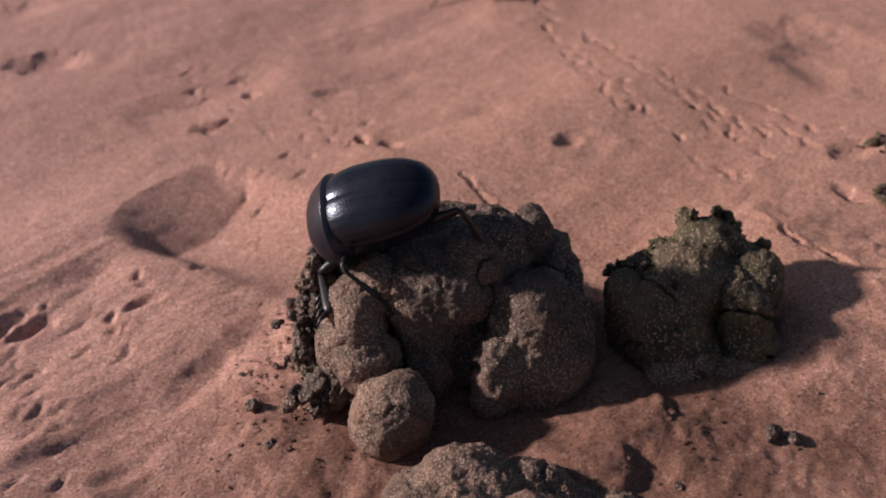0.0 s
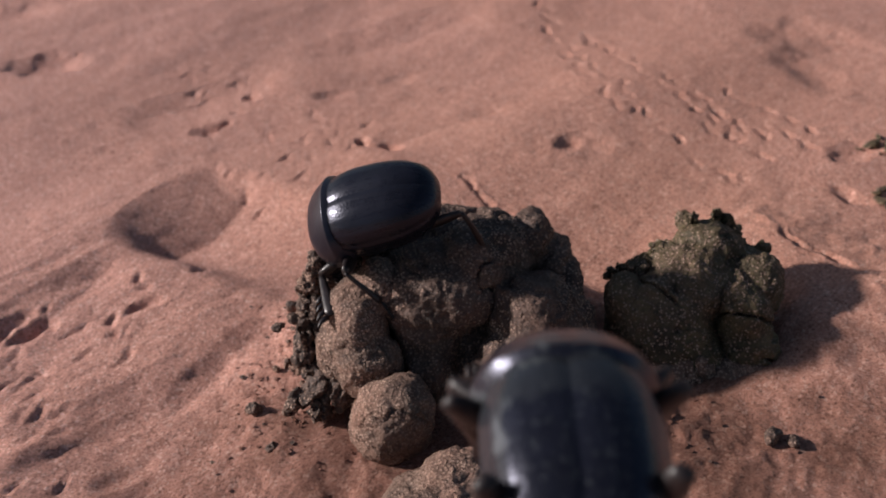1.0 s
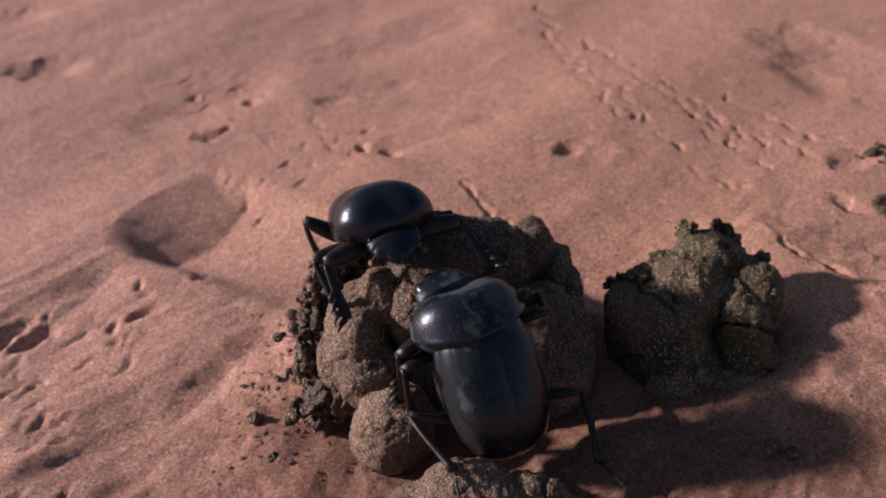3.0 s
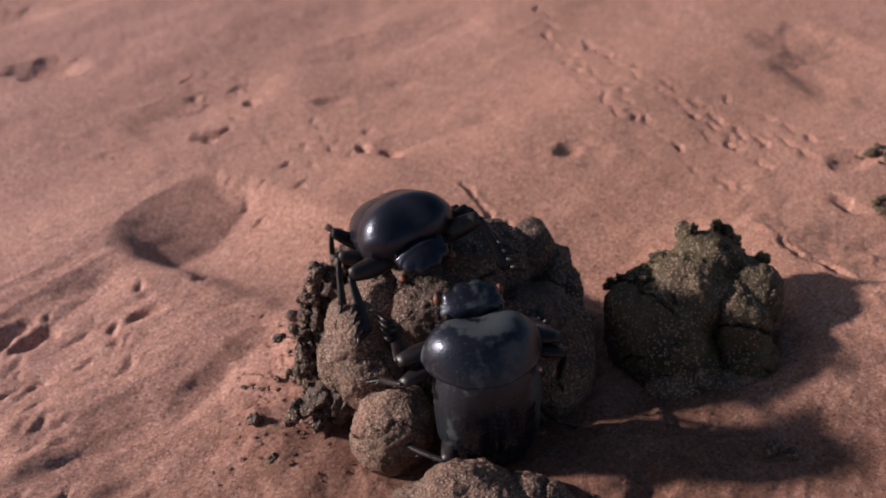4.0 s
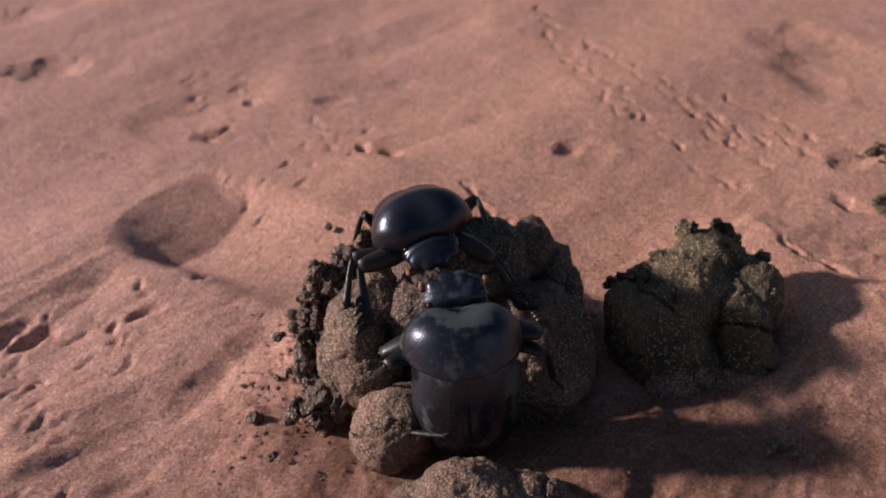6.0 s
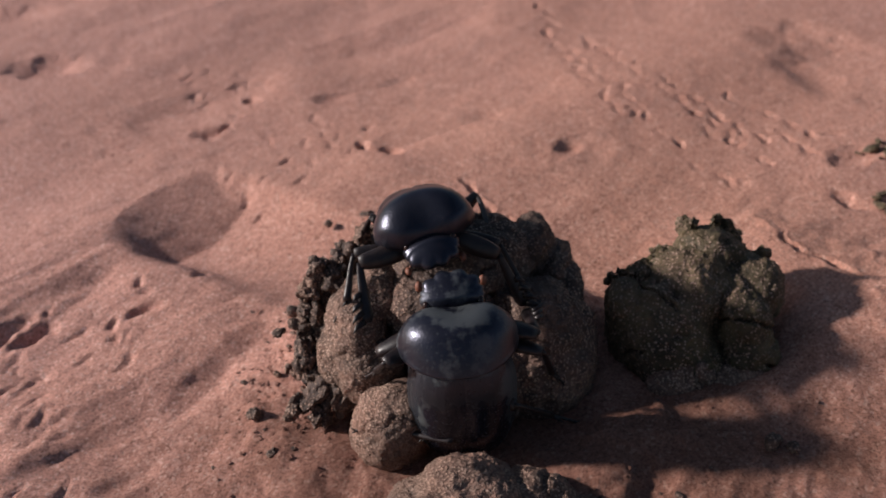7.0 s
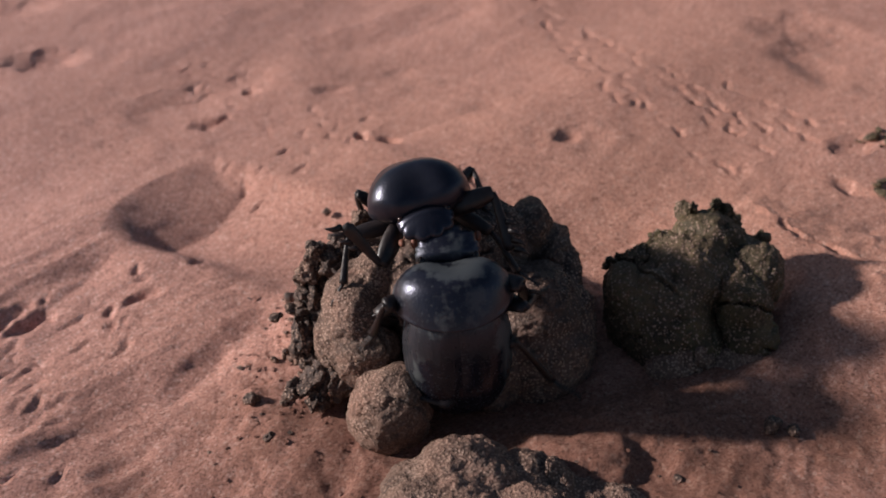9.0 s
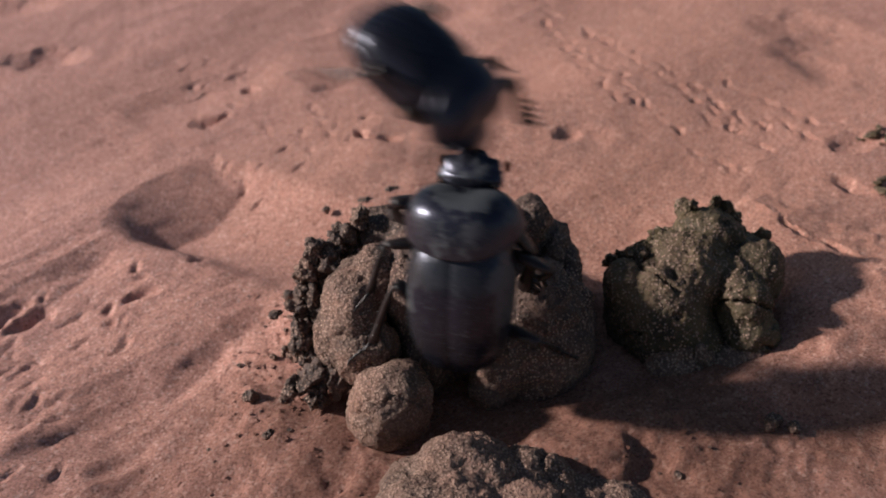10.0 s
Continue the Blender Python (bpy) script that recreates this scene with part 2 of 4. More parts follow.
def ground_height(x, y):
    """Height in mm of the sand at x, y in mm."""
    along, across = x * 0.82 + y * 0.57, -x * 0.57 + y * 0.82
    left = smooth((10 - x) / 60)
    h = 5.2 * rough_noise(along / 2.4, across, 50, 2) + (0.55 + 0.45 * left) * rough_noise(along / 2.0, across * 1.1, 17, 2) + 0.22 * rough_noise(x, y, 5, 3)
    h = h + 1.5 * rough_noise(along / 2.2 + 31, across - 12, 11, 2) * smooth((-26 - x) / 30) * smooth((48 - y) / 40)
    h = h + 0.5 * rough_noise(along / 3.2 + 7, across, 3.6, 3, 0.6) * (0.25 + 0.75 * smooth((-24 - x) / 16) * smooth((56 - y) / 30))
    for (ax, ay), (bx, by), drop, width, fill, bow, dying in EDGES:
        length = math.hypot(bx - ax, by - ay)
        ux, uy = (bx - ax) / length, (by - ay) / length
        s = (x - ax) * ux + (y - ay) * uy
        f = np.clip(s / length, 0, 1)
        q = (x - ax) * uy - (y - ay) * ux + 0.5 * rough_noise(x, y, 6, 3) + bow * np.sin(math.pi * f)
        leaf = np.sqrt(np.sin(math.pi * f))
        wide = np.maximum(width * leaf, 0.1)
        low = np.clip(q / wide, 0, 1) * np.exp(-np.maximum(q - wide, 0) / (0.45 * fill * np.sin(math.pi * f) + 5 * leaf + 0.2))
        h = h - drop * leaf * smooth(1.5 * np.sin(math.pi * f)) * (1 - dying * f) * low
    x = x + 2.2 * rough_noise(x, y, 3.2, 3)
    y = y + 2.2 * rough_noise(x + 50, y + 20, 3.2, 3)
    for pit in PITS:
        h = h + 0.85 * dent(x, y, *pit, 0.03)
    rng = random.Random(5)
    for (ax, ay), (bx, by), count, spread, lean in TRAILS:
        for k in range(count):
            f = (k + 0.3 + 0.4 * rng.random()) / count
            side = spread if k % 2 else -spread
            mx, my, deep = ax + (bx - ax) * f + side + rng.gauss(0, 0.35 * spread), ay + (by - ay) * f + 0.4 * side + rng.gauss(0, 0.3 * spread), rng.uniform(0.25, 0.55)
            turn, size = rng.gauss(lean, 14), rng.uniform(0.75, 1.35)
            h = h + dent(x, y, mx, my, 2.5 * size, 0.62 * size, turn, deep, 0.04)
            if rng.random() < 0.6:
                h = h + dent(x, y, mx + rng.gauss(0.9, 0.4), my + rng.gauss(-0.8, 0.5), 0.9 * size, 0.6 * size, turn + 40, deep * 0.7, 0.1)
    # sand pushed up round the heap, level ground below it
    heap = np.sqrt(((x - 3) / 30) ** 2 + ((y + 2) / 28) ** 2)
    h = h * (0.25 + 0.75 * smooth((heap - 0.6) / 0.8)) + 1.9 * np.exp(-((heap - 0.9) / 0.3) ** 2) * (0.6 + rough_noise(x, y, 7, 3))
    h = h + 0.55 * rough_noise(x, y, 2.6, 3, 0.7) * np.exp(-(((x - 40) / 24) ** 2 + ((y + 22) / 11) ** 2)) + 0.6 * rough_noise(x, y, 3.5, 3, 0.6) * np.exp(-(((x + 14) / 16) ** 2 + ((y + 20) / 10) ** 2))
    h = h + 5.4 * smooth((x - 44) / 14) * smooth((150 - x) / 90) * np.exp(-(((y - 8) / 18) ** 2)) + 1.5 * np.exp(-(((x - 47) / 7) ** 2 + ((y + 4) / 8) ** 2)) + 2.0 * np.exp(-(((x - 36) / 15) ** 2 + ((y + 9) / 9) ** 2)) + 1.2 * np.exp(-(((x - 20) / 16) ** 2 + ((y + 19) / 8) ** 2)) * (1 + 0.6 * rough_noise(x, y, 4, 3))
    h = h + 2.6 * np.exp(-(((x - 54) / 14) ** 2 + ((y - 30) / 10) ** 2))
    for gx, gy, gl, gt in ((59, 28, 6, -66), (63, 22, 6, -60), (73, 14, 8, -78), (69, 3, 6, -74), (6.5, 52, 4, -60), (9.5, 46, 5, -62)):
        h = h + dent(x, y, gx, gy, gl, 0.6, gt, 0.8, 0.3)
    far = smooth((np.sqrt(x * x + (y - 60) ** 2) - 180) / 400)
    return h * (1 - far) + far * 40 * rough_noise(x, y, 900, 3)


def axis_steps(low, high, step, reach):
    inner = list(np.arange(low, high + step / 2, step))
    out, s = [], step
    while not out or out[-1] < reach:
        s *= 1.33
        out.append((out[-1] if out else 0) + s)
    return np.array([low - d for d in reversed(out)] + inner + [high + d for d in out])


def build_ground():
    xs, ys = axis_steps(-125, 125, 0.5, 4e5), axis_steps(-62, 190, 0.54, 4e5)
    gx, gy = np.meshgrid(xs, ys)
    gz = ground_height(gx, gy)
    verts = np.stack([gx, gy, gz], -1).reshape(-1, 3) * MM
    nx, ny = len(xs), len(ys)
    first = (np.arange(ny - 1)[:, None] * nx + np.arange(nx - 1)).ravel()
    quads = np.stack([first, first + 1, first + nx + 1, first + nx], -1)
    me = bpy.data.meshes.new("ground")
    me.from_pydata(verts.tolist(), [], quads.tolist())
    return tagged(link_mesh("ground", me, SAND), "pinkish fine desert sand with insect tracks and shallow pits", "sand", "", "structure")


build_ground()


# ---- dung ----
# lobes of dung: material, and the swellings that make each one: centre, half sizes (mm), turn
HEAP_LOBES = [
    (DUNG, [((2, 11, 1), (18.5, 14.5, 11), (0, 0, 0)), ((0.3, 5.0, 13.1), (9.4, 9.0, 6.2), (8, 4, 6)), ((4.9, 7.0, 14.6), (6, 7, 6), (0, 0, 0)), ((-1.8, -0.5, 7.3), (4.6, 4.6, 6.5), (0, 0, 0)), ((-2.3, -4.0, 4.0), (4.4, 4.0, 4.5), (0, 0, 0)), ((-7.4, 15.0, 9.8), (9.6, 8.0, 7.4), (6, -12, 14)), ((0.7, 14.0, 13.1), (9.0, 8.0, 7.0), (0, 0, 0)), ((8.1, 11.5, 14.3), (6.6, 8.0, 6.0), (0, 8, 0)), ((-15.1, 9.0, 6.7), (4.0, 6.0, 6.4), (0, -12, 0))]),
    (SANDY_DUNG, [((-11.9, 0.0, 9.7), (5.0, 7.0, 7.4), (-12, 8, 6)), ((-10.2, -4.5, 7.1), (5.0, 5.0, 5.4), (0, 0, 0)), ((-13.7, -1.0, 6.5), (4.6, 5.6, 6.0), (0, 0, 0)), ((-7.9, 3.5, 14.4), (3.2, 4.6, 4.4), (0, -14, 0)), ((-10.8, 4.0, 11.7), (3.4, 5, 4.6), (0, 0, 0))]),
    (SANDY_DUNG, [((-6.9, -12.2, 3.2), (5.9, 5.6, 6.3), (0, 0, 20)), ((-9.3, -11.0, 0.7), (4.0, 4.6, 4.4), (0, 0, 0)), ((-5.0, -11.0, 4.9), (4.0, 4.4, 4.6), (0, 0, 0))]),
    (DUNG, [((13.8, 2.0, 8.4), (7.6, 8.2, 7.0), (-10, 4, 0)), ((13.9, -1.5, 2.8), (8.3, 7.6, 8.4), (-6, 2, 0)), ((8.5, -4.5, 3.6), (4.2, 5.0, 6.6), (0, -4, 0)), ((7.2, -6.5, 0.1), (3.2, 3.8, 4.4), (0, -4, 0)), ((18.5, 3.0, 3.1), (5.0, 7.5, 8.0), (0, 6, 0)), ((16.7, -2.5, -3.1), (6.0, 5.5, 4.6), (0, 0, 0)), ((10.4, 4.0, 11.3), (4.4, 6, 4.6), (0, 0, 0))]),
    (DUNG, [((13.6, 13.5, 14.1), (3.4, 6.0, 5.2), (0, 30, -8)), ((16.2, 12.5, 10.1), (3.4, 6.0, 6.0), (0, 34, -8)), ((18.4, 9.0, 7.0), (3.0, 6.0, 6.4), (0, 20, 0))]),
]
CLOD_LOBES = [
    (GREEN_DUNG, [((33.5, 7.5, 2.7), (8.4, 11.0, 8.2), (0, 4, 0)), ((37.7, 10.5, 6.6), (8.0, 8.5, 6.4), (0, -10, 0)), ((41.9, 15.0, 9.5), (5.6, 5.0, 4.2), (0, -4, 0)), ((28.4, 8.0, 5.4), (3.6, 5.0, 5.8), (0, -10, 0)), ((37.3, 2.0, 0.4), (6, 6, 5), (0, 0, 0))]),
    (GREEN_DUNG, [((44.5, 7.5, 3.6), (5.2, 8.5, 7.2), (-6, -10, 8)), ((47.8, 10.0, 6.3), (4.0, 5.6, 4.8), (0, 0, 0)), ((45.7, 2.5, 0.4), (4.8, 6.0, 5.6), (0, 0, 0)), ((45.3, 12.5, 7.8), (4.0, 5.0, 3.6), (0, 0, 0))]),
    (SANDY_DUNG, [((33.7, -1.5, -0.2), (5.2, 4.6, 3.4), (0, 0, 12)), ((36.8, -0.5, 0.3), (4.0, 4.4, 3.4), (0, 0, 0))]),
    (SANDY_DUNG, [((45.4, -1.0, -1.0), (4.4, 4.6, 3.2), (0, 0, 0)), ((41.9, -2.0, -1.5), (4.0, 4.0, 2.6), (0, 0, 0))]),
]
SLAB_LOBES = [
    (SANDY_DUNG, [((3.1, -26.0, 3.3), (7.6, 6.5, 5.0), (0, 0, 0)), ((-2.8, -27.0, 1.8), (5.0, 6, 4.2), (0, 0, 0)), ((0.5, -32.0, 3.6), (9, 6, 5), (0, 0, 0))]),
    (SANDY_DUNG, [((10.8, -26.5, 0.5), (6.6, 6.6, 5.0), (0, 0, 0)), ((16.0, -28.0, -1.6), (7, 6, 4.4), (0, 0, 0)), ((21.3, -29.0, -1.9), (6, 6, 4), (0, 0, 0)), ((9.3, -33.0, 2.0), (9, 6, 5.0), (0, 0, 0))]),
]


def lump_mesh(bm, centre, radii, turn, seed, wobble=0.16, crag=0.05, fine=5, cuts=0.5):
    """An uneven clod, in mm: swollen, gritty, with cracks."""
    rot = Euler([radians(a) for a in turn]).to_matrix()
    made = bmesh.ops.create_icosphere(bm, subdivisions=fine, radius=1.0)["verts"]
    off = Vector((seed * 3.7, seed * 1.9, seed * -2.3))
    for v in made:
        d = v.co.normalized()
        p = Vector((d.x * radii[0], d.y * radii[1], d.z * radii[2]))
        swell = wobble * noise.fractal(d * 1.2 + off, 0.8, 2.0, 2)
        ridge = noise.ridged_multi_fractal(p * 0.11 + off, 1.0, 2.1, 3, 1.0, 2.0) - 1.0
        grit = noise.fractal(p * 0.6 + off, 0.55, 2.0, 3)
        bend = noise.noise_vector(p * 0.3 + off) * 0.9
        cut = max(0.0, 1 - abs(noise.noise((p + bend) * 0.12 + off * 1.7)) * 26) * (noise.noise(p * 0.09 - off) > 0.08)
        gap = max(0.0, noise.noise(p * 0.42 + off * 0.6) - 0.5) * 2.0
        r = 1 + swell - 0.6 * crag * ridge
        push = 0.20 * grit - cuts * min(1.0, min(radii) / 4) * (1.3 * cut ** 0.7 + 0.5 * gap)
        if fine > 4:
            push += 0.12 * noise.noise(p * 2.7 + off) + 0.12 * noise.noise(p * 4.6 - off)
        v.co = (Vector(centre) + rot @ (p * r + d * push)) * MM


def lump(parent, centre, radii, turn=(0, 0, 0), seed=1, material=None, wobble=0.16, crag=0.05, fine=5, name="lump", label="", cuts=0.5):
    bm = bmesh.new()
    lump_mesh(bm, centre, radii, turn, seed, wobble, crag, fine, cuts)
    return part(name, bm, material or DUNG, parent, label)


def thing(name, label, category, group=""):
    return tagged(new(name), label, category, group)


SOLID = []


def lobes(parent, rows, seed, cracks=1.0, swelling=0.8):
    """Each lobe: its swellings melted into one body, then creased, cracked and roughened."""
    for k, (material, swells) in enumerate(rows):
        bm = bmesh.new()
        for centre, radii, turn in swells:
            rot = Euler([radians(a) for a in turn]).to_matrix()
            for v in bmesh.ops.create_icosphere(bm, subdivisions=4, radius=1.0)["verts"]:
                v.co = (Vector(centre) + rot @ Vector([a * r for a, r in zip(v.co, radii)])) * MM
        me = bpy.data.meshes.new("lobe")
        bm.to_mesh(me)
        bm.free()
        raw = new("lobe", me)
        melt = raw.modifiers.new("melt", "REMESH")
        melt.mode, melt.voxel_size = "VOXEL", 0.00034
        ease = raw.modifiers.new("ease", "SMOOTH")
        ease.factor, ease.iterations = 0.5, 14
        body = bpy.data.meshes.new_from_object(raw.evaluated_get(bpy.context.evaluated_depsgraph_get()))
        bpy.data.objects.remove(raw)
        off = Vector(((seed + k) * 3.7, (seed + k) * 1.9, (seed + k) * -2.3))
        out = np.empty(len(body.vertices) * 3, np.float32)
        body.vertex_normals.foreach_get("vector", out)
        for v, d in zip(body.vertices, out.reshape(-1, 3).tolist()):
            p, d = v.co / MM, Vector(d)
            bend = noise.noise_vector(p * 0.35 + off) * 1.3
            w = p + bend
            push = swelling * noise.noise(p * 0.14 + off) + 0.45 * noise.fractal(p * 0.33 + off, 0.7, 2.0, 3)
            crack = max(0.0, 1 - abs(noise.noise(w * 0.11 + off * 1.7)) * 24) * max(0.0, min(1.0, 6 * noise.noise(p * 0.10 - off)))
            chip = max(0.0, noise.noise(w * 0.5 + off * 0.6) - 0.46) * 2.6
            push -= cracks * (0.35 if material is SANDY_DUNG else 1.0) * (1.7 * crack ** 0.6 + chip)
            push += 0.13 * noise.noise(p * 1.5 - off) + 0.11 * noise.noise(p * 2.9 + off) + 0.09 * noise.noise(p * 5.0 - off)
            v.co = v.co + d * (push * MM)
        SOLID.append(link_mesh("lobe", body, material, parent))


def dung_heap():
    heap = thing("dung_heap", "heap of dark brown damp dung lumps crusted with sand grains", "dung")
    lobes(heap, HEAP_LOBES, 4, 0.75, 0.7)
    rng = random.Random(3)
    # the torn, crumbling flank
    for k, (x, y, z, r) in enumerate(((-17.2, 9.0, 15.7, 2.2), (-18.7, 7.0, 13.2, 1.9), (-15.5, 8.0, 14.3, 2.2), (-18.2, 5.5, 10.6, 2.2), (-20.1, 4.0, 9.3, 1.9), (-17.5, 3.5, 8.4, 2.0), (-19.3, 2.0, 6.6, 2.0), (-20.7, 0.0, 4.0, 1.6), (-17.2, 1.0, 6.2, 1.8), (-18.1, -2.0, 3.9, 1.6), (-15.9, -1.5, 5.0, 1.7), (-13.4, 12.0, 16.5, 2.0), (-14.7, 10.0, 15.4, 1.7), (-10.8, 13.5, 17.8, 1.6))):
        lump(heap, (x, y, z), (r, r * rng.uniform(0.7, 1.1), r * rng.uniform(0.7, 1.0)), (rng.uniform(-30, 30), rng.uniform(-30, 30), rng.uniform(0, 180)), 90 + k, SANDY_DUNG if k % 3 == 1 else DUNG, 0.6, 0.3, 5, "crumb", cuts=0.9)
        for j in range(2):
            q = r * rng.uniform(0.3, 0.5)
            lump(heap, (x + rng.gauss(-0.8, 0.8), y + rng.gauss(-0.8, 0.8), z + rng.gauss(-0.4, 0.8)), (q, q * rng.uniform(0.6, 1), q * rng.uniform(0.6, 1)), (0, 0, rng.uniform(0, 180)), 190 + 2 * k + j, DUNG, 0.4, 0.2, 3, "crumb")
    for k, (c, r) in enumerate((((-18.7, -6.0, 3.7), (3.0, 2.0, 1.5)), ((-16.1, -5.5, 4.2), (2.4, 2.0, 1.7)), ((-20.6, -6.5, 3.2), (1.6, 1.4, 1.2)), ((-17.3, -8.0, 2.0), (1.7, 1.4, 1.5)), ((-14.0, -7.0, 4.3), (1.8, 1.8, 2.2)), ((-19.6, -1.0, 6.9), (1.6, 1.6, 2.6)))):
        lump(heap, c, r, (10, 12 * k - 30, 25 * k), 130 + k, DUNG, 0.5, 0.25, 5, "crust", "torn dark overhanging crust", 0.8)
    for k in range(12):
        x, y, r = rng.gauss(-22.5, 1.6), rng.uniform(-9, 15), rng.uniform(0.3, 0.8)
        z = ground_height(np.array(x), np.array(y)).item()
        lump(heap, (x, y, z + 0.3 * r), (r, r * rng.uniform(0.6, 1), r * rng.uniform(0.6, 1)), (0, 0, rng.uniform(0, 180)), 40 + k, SANDY_DUNG, 0.3, 0.2, 3, "crumb")
    return heap


def dung_ball():
    ball = thing("dung_clod", "olive-brown cracked dung clod with torn ragged top", "dung")
    lobes(ball, CLOD_LOBES, 21, 1.3, 1.2)
    for k, (c, r, lean) in enumerate((((39.6, 18.5, 11.6), (1.9, 1.5, 2.4), -14), ((44.8, 18.5, 11.4), (1.7, 1.5, 2.7), 8), ((42.1, 17.5, 9.4), (2.6, 1.8, 1.8), 0), ((26.4, 10.0, 9.9), (1.1, 1.1, 1.2), 20), ((29.4, 10.5, 10.2), (1.5, 1.2, 1.1), -20), ((32.1, 12.0, 10.4), (1.2, 1.2, 1.0), 0), ((34.9, 14.5, 10.6), (1.6, 1.3, 1.2), 0), ((48.7, 14.5, 8.5), (1.8, 1.6, 1.3), 0), ((45.9, 17.0, 10.0), (1.5, 1.3, 1.4), 0))):
        rng = random.Random(k)
        for j in range(4):
            q = r[0] * (1.15 - 0.22 * j)
            lump(ball, (c[0] + rng.gauss(0, 0.45 * r[0]), c[1] + rng.gauss(0, 0.5), c[2] + r[2] * (0.55 * j - 0.5)), (q, q * rng.uniform(0.5, 0.9), q * rng.uniform(0.6, 1.0)), (rng.uniform(-40, 40), lean + rng.uniform(-40, 40), rng.uniform(0, 180)), 60 + 5 * k + j, GREEN_DUNG, 0.9, 0.5, 4, "shred")
    return ball


def front_dung():
    clod = thing("dung_slab", "low cracked slab of grey-brown dung half sunk in sand", "dung")
    lobes(clod, SLAB_LOBES, 31, 1.2, 0.8)
    return clod


dung_heap(), dung_ball(), front_dung()
for k, (c, r) in enumerate((((-27.5, -5, 0.6), 1.3), ((-24, -13, 0.3), 0.8), ((44, -17, 1.6), 1.5), ((46.5, -18, 1.3), 1.1), ((-24.5, 19, 0.6), 1.2), ((30, -25, 0.5), 1.0), ((-13.5, 46, 1.2), 1.3), ((-8.8, 49, 1.2), 1.5), ((-20.5, 44, 1.2), 0.8))):
    bm = bmesh.new()
    lump_mesh(bm, (0, 0, 0), (r, r * 0.8, r * 0.75), (0, 0, 30 * k), 80 + k, 0.3, 0.2, 3)
    crumb = tagged(part("dung_crumb", bm, DUNG), "small dark dung crumb lying on the sand", "dung", "loose crumbs")
    crumb.location = Vector(c) * MM


def debris(places, seed):
    """Torn dark scraps of dry dung lying in a cluster."""
    rng = random.Random(seed)
    for x, y in places:
        for k in range(7):
            bm = bmesh.new()
            size = rng.uniform(0.7, 1.7)
            lump_mesh(bm, (0, 0, 0), (size, size * rng.uniform(0.3, 0.6), size * rng.uniform(0.3, 0.6)), (rng.uniform(-40, 40), rng.uniform(-40, 40), rng.uniform(0, 180)), 200 + seed + k, 0.5, 0.3, 3)
            ob = tagged(part("dung_scrap", bm, GREEN_DUNG), "dry torn scrap of dark dung on the sand", "dung", "dry scraps")
            px, py = x + rng.gauss(0, 2.2), y + rng.gauss(0, 1.8)
            ob.location = (px * MM, py * MM, (ground_height(np.array(px), np.array(py)).item() + size * 0.25) * MM)


def crumb_scatter():
    """Fine crumbs of dung and clotted sand strewn round the heap."""
    rng = random.Random(21)
    for name, label, material, count in (("dung_grit", "fine dark dung grit strewn on the sand", DUNG, 36), ("sand_clots", "small clots of damp sand round the heap", SAND, 330)):
        verts, faces, spots = [], [], []
        for k in range(count):
            a, reach = rng.uniform(0, 2 * math.pi), rng.gauss(1.12, 0.2)
            x, y = 8 + 30 * reach * math.cos(a), -3 + 24 * reach * math.sin(a)
            if k % 3 == 0:
                x, y = rng.gauss(-24, 4), rng.uniform(-14, 22)
            spots.append((x, y, rng.uniform(0.15, 0.42) * (1.6 if rng.random() < 0.08 else 1.0)))
        flat = np.array(spots)
        for (x, y, size), floor in zip(spots, ground_height(flat[:, 0], flat[:, 1]).tolist()):
            z = floor + size * 0.35
            first = len(verts)
            for dx, dy, dz in ((1, 0, 0), (-1, 0, 0), (0, 1, 0), (0, -1, 0), (0, 0, 1), (0, 0, -1)):
                verts.append(((x + dx * size * rng.uniform(0.7, 1.3)) * MM, (y + dy * size * rng.uniform(0.7, 1.3)) * MM, (z + dz * size * rng.uniform(0.6, 1.0)) * MM))
            faces += [[first + i, first + j, first + k2] for k2 in (4, 5) for i, j in ((0, 2), (2, 1), (1, 3), (3, 0))]
        me = bpy.data.meshes.new(name)
        me.from_pydata(verts, [], faces)
        tagged(link_mesh(name, me, material), label, "grit", "", "stuff")


crumb_scatter()
debris([(84, 60), (86, 57), (79.5, 43)], 11)


# ---- beetles ----
def wing_case(parent, side, material):
    """One wing case: a dome half, from the waist (y = 0) to the tail."""
    bm = bmesh.new()
    rows = []
    n_s, n_a = 46, 34
    for i in range(n_s + 1):
        s = i / n_s
        y = 0.70 - 1.70 * s
        ring = max(0.0, 1 - abs(y) ** 2.7)
        half, height = 6.9 * ring ** 0.42 * (1 + 0.05 * min(y, 0.3)), 5.6 * ring ** 0.5 * (1 + 0.06 * y)
        row = []
        for j in range(n_a + 1):
            a = j / n_a
            phi = a * radians(112)
            x = half * math.sin(phi) ** 0.76 if phi > 0 else 0.0
            z = height * math.copysign(abs(math.cos(phi)) ** 0.84, math.cos(phi))
            groove = 0.014 * math.cos(a * 8 * 2 * math.pi) if 0.06 < a < 0.75 else 0
            groove -= 0.18 * math.exp(-((a / 0.016) ** 2))
            groove += 0.26 * math.exp(-(((a - 0.74) / 0.03) ** 2))
            fade = min(1, ring * 2.2)
            row.append(bm.verts.new(((0.003 + x + groove * fade * math.sin(phi)) * side * MM, (y - 0.70) * 10.2 * MM, (z + groove * fade * math.cos(phi)) * MM)))
        rows.append(row)
    strip(bm, rows)
    bmesh.ops.remove_doubles(bm, verts=bm.verts, dist=1e-6)
    ob = part("wing_case", bm, material, parent)
    thick = ob.modifiers.new("thickness", "SOLIDIFY")
    thick.thickness, thick.offset, thick.use_rim = 0.0003, -1, False
    return ob


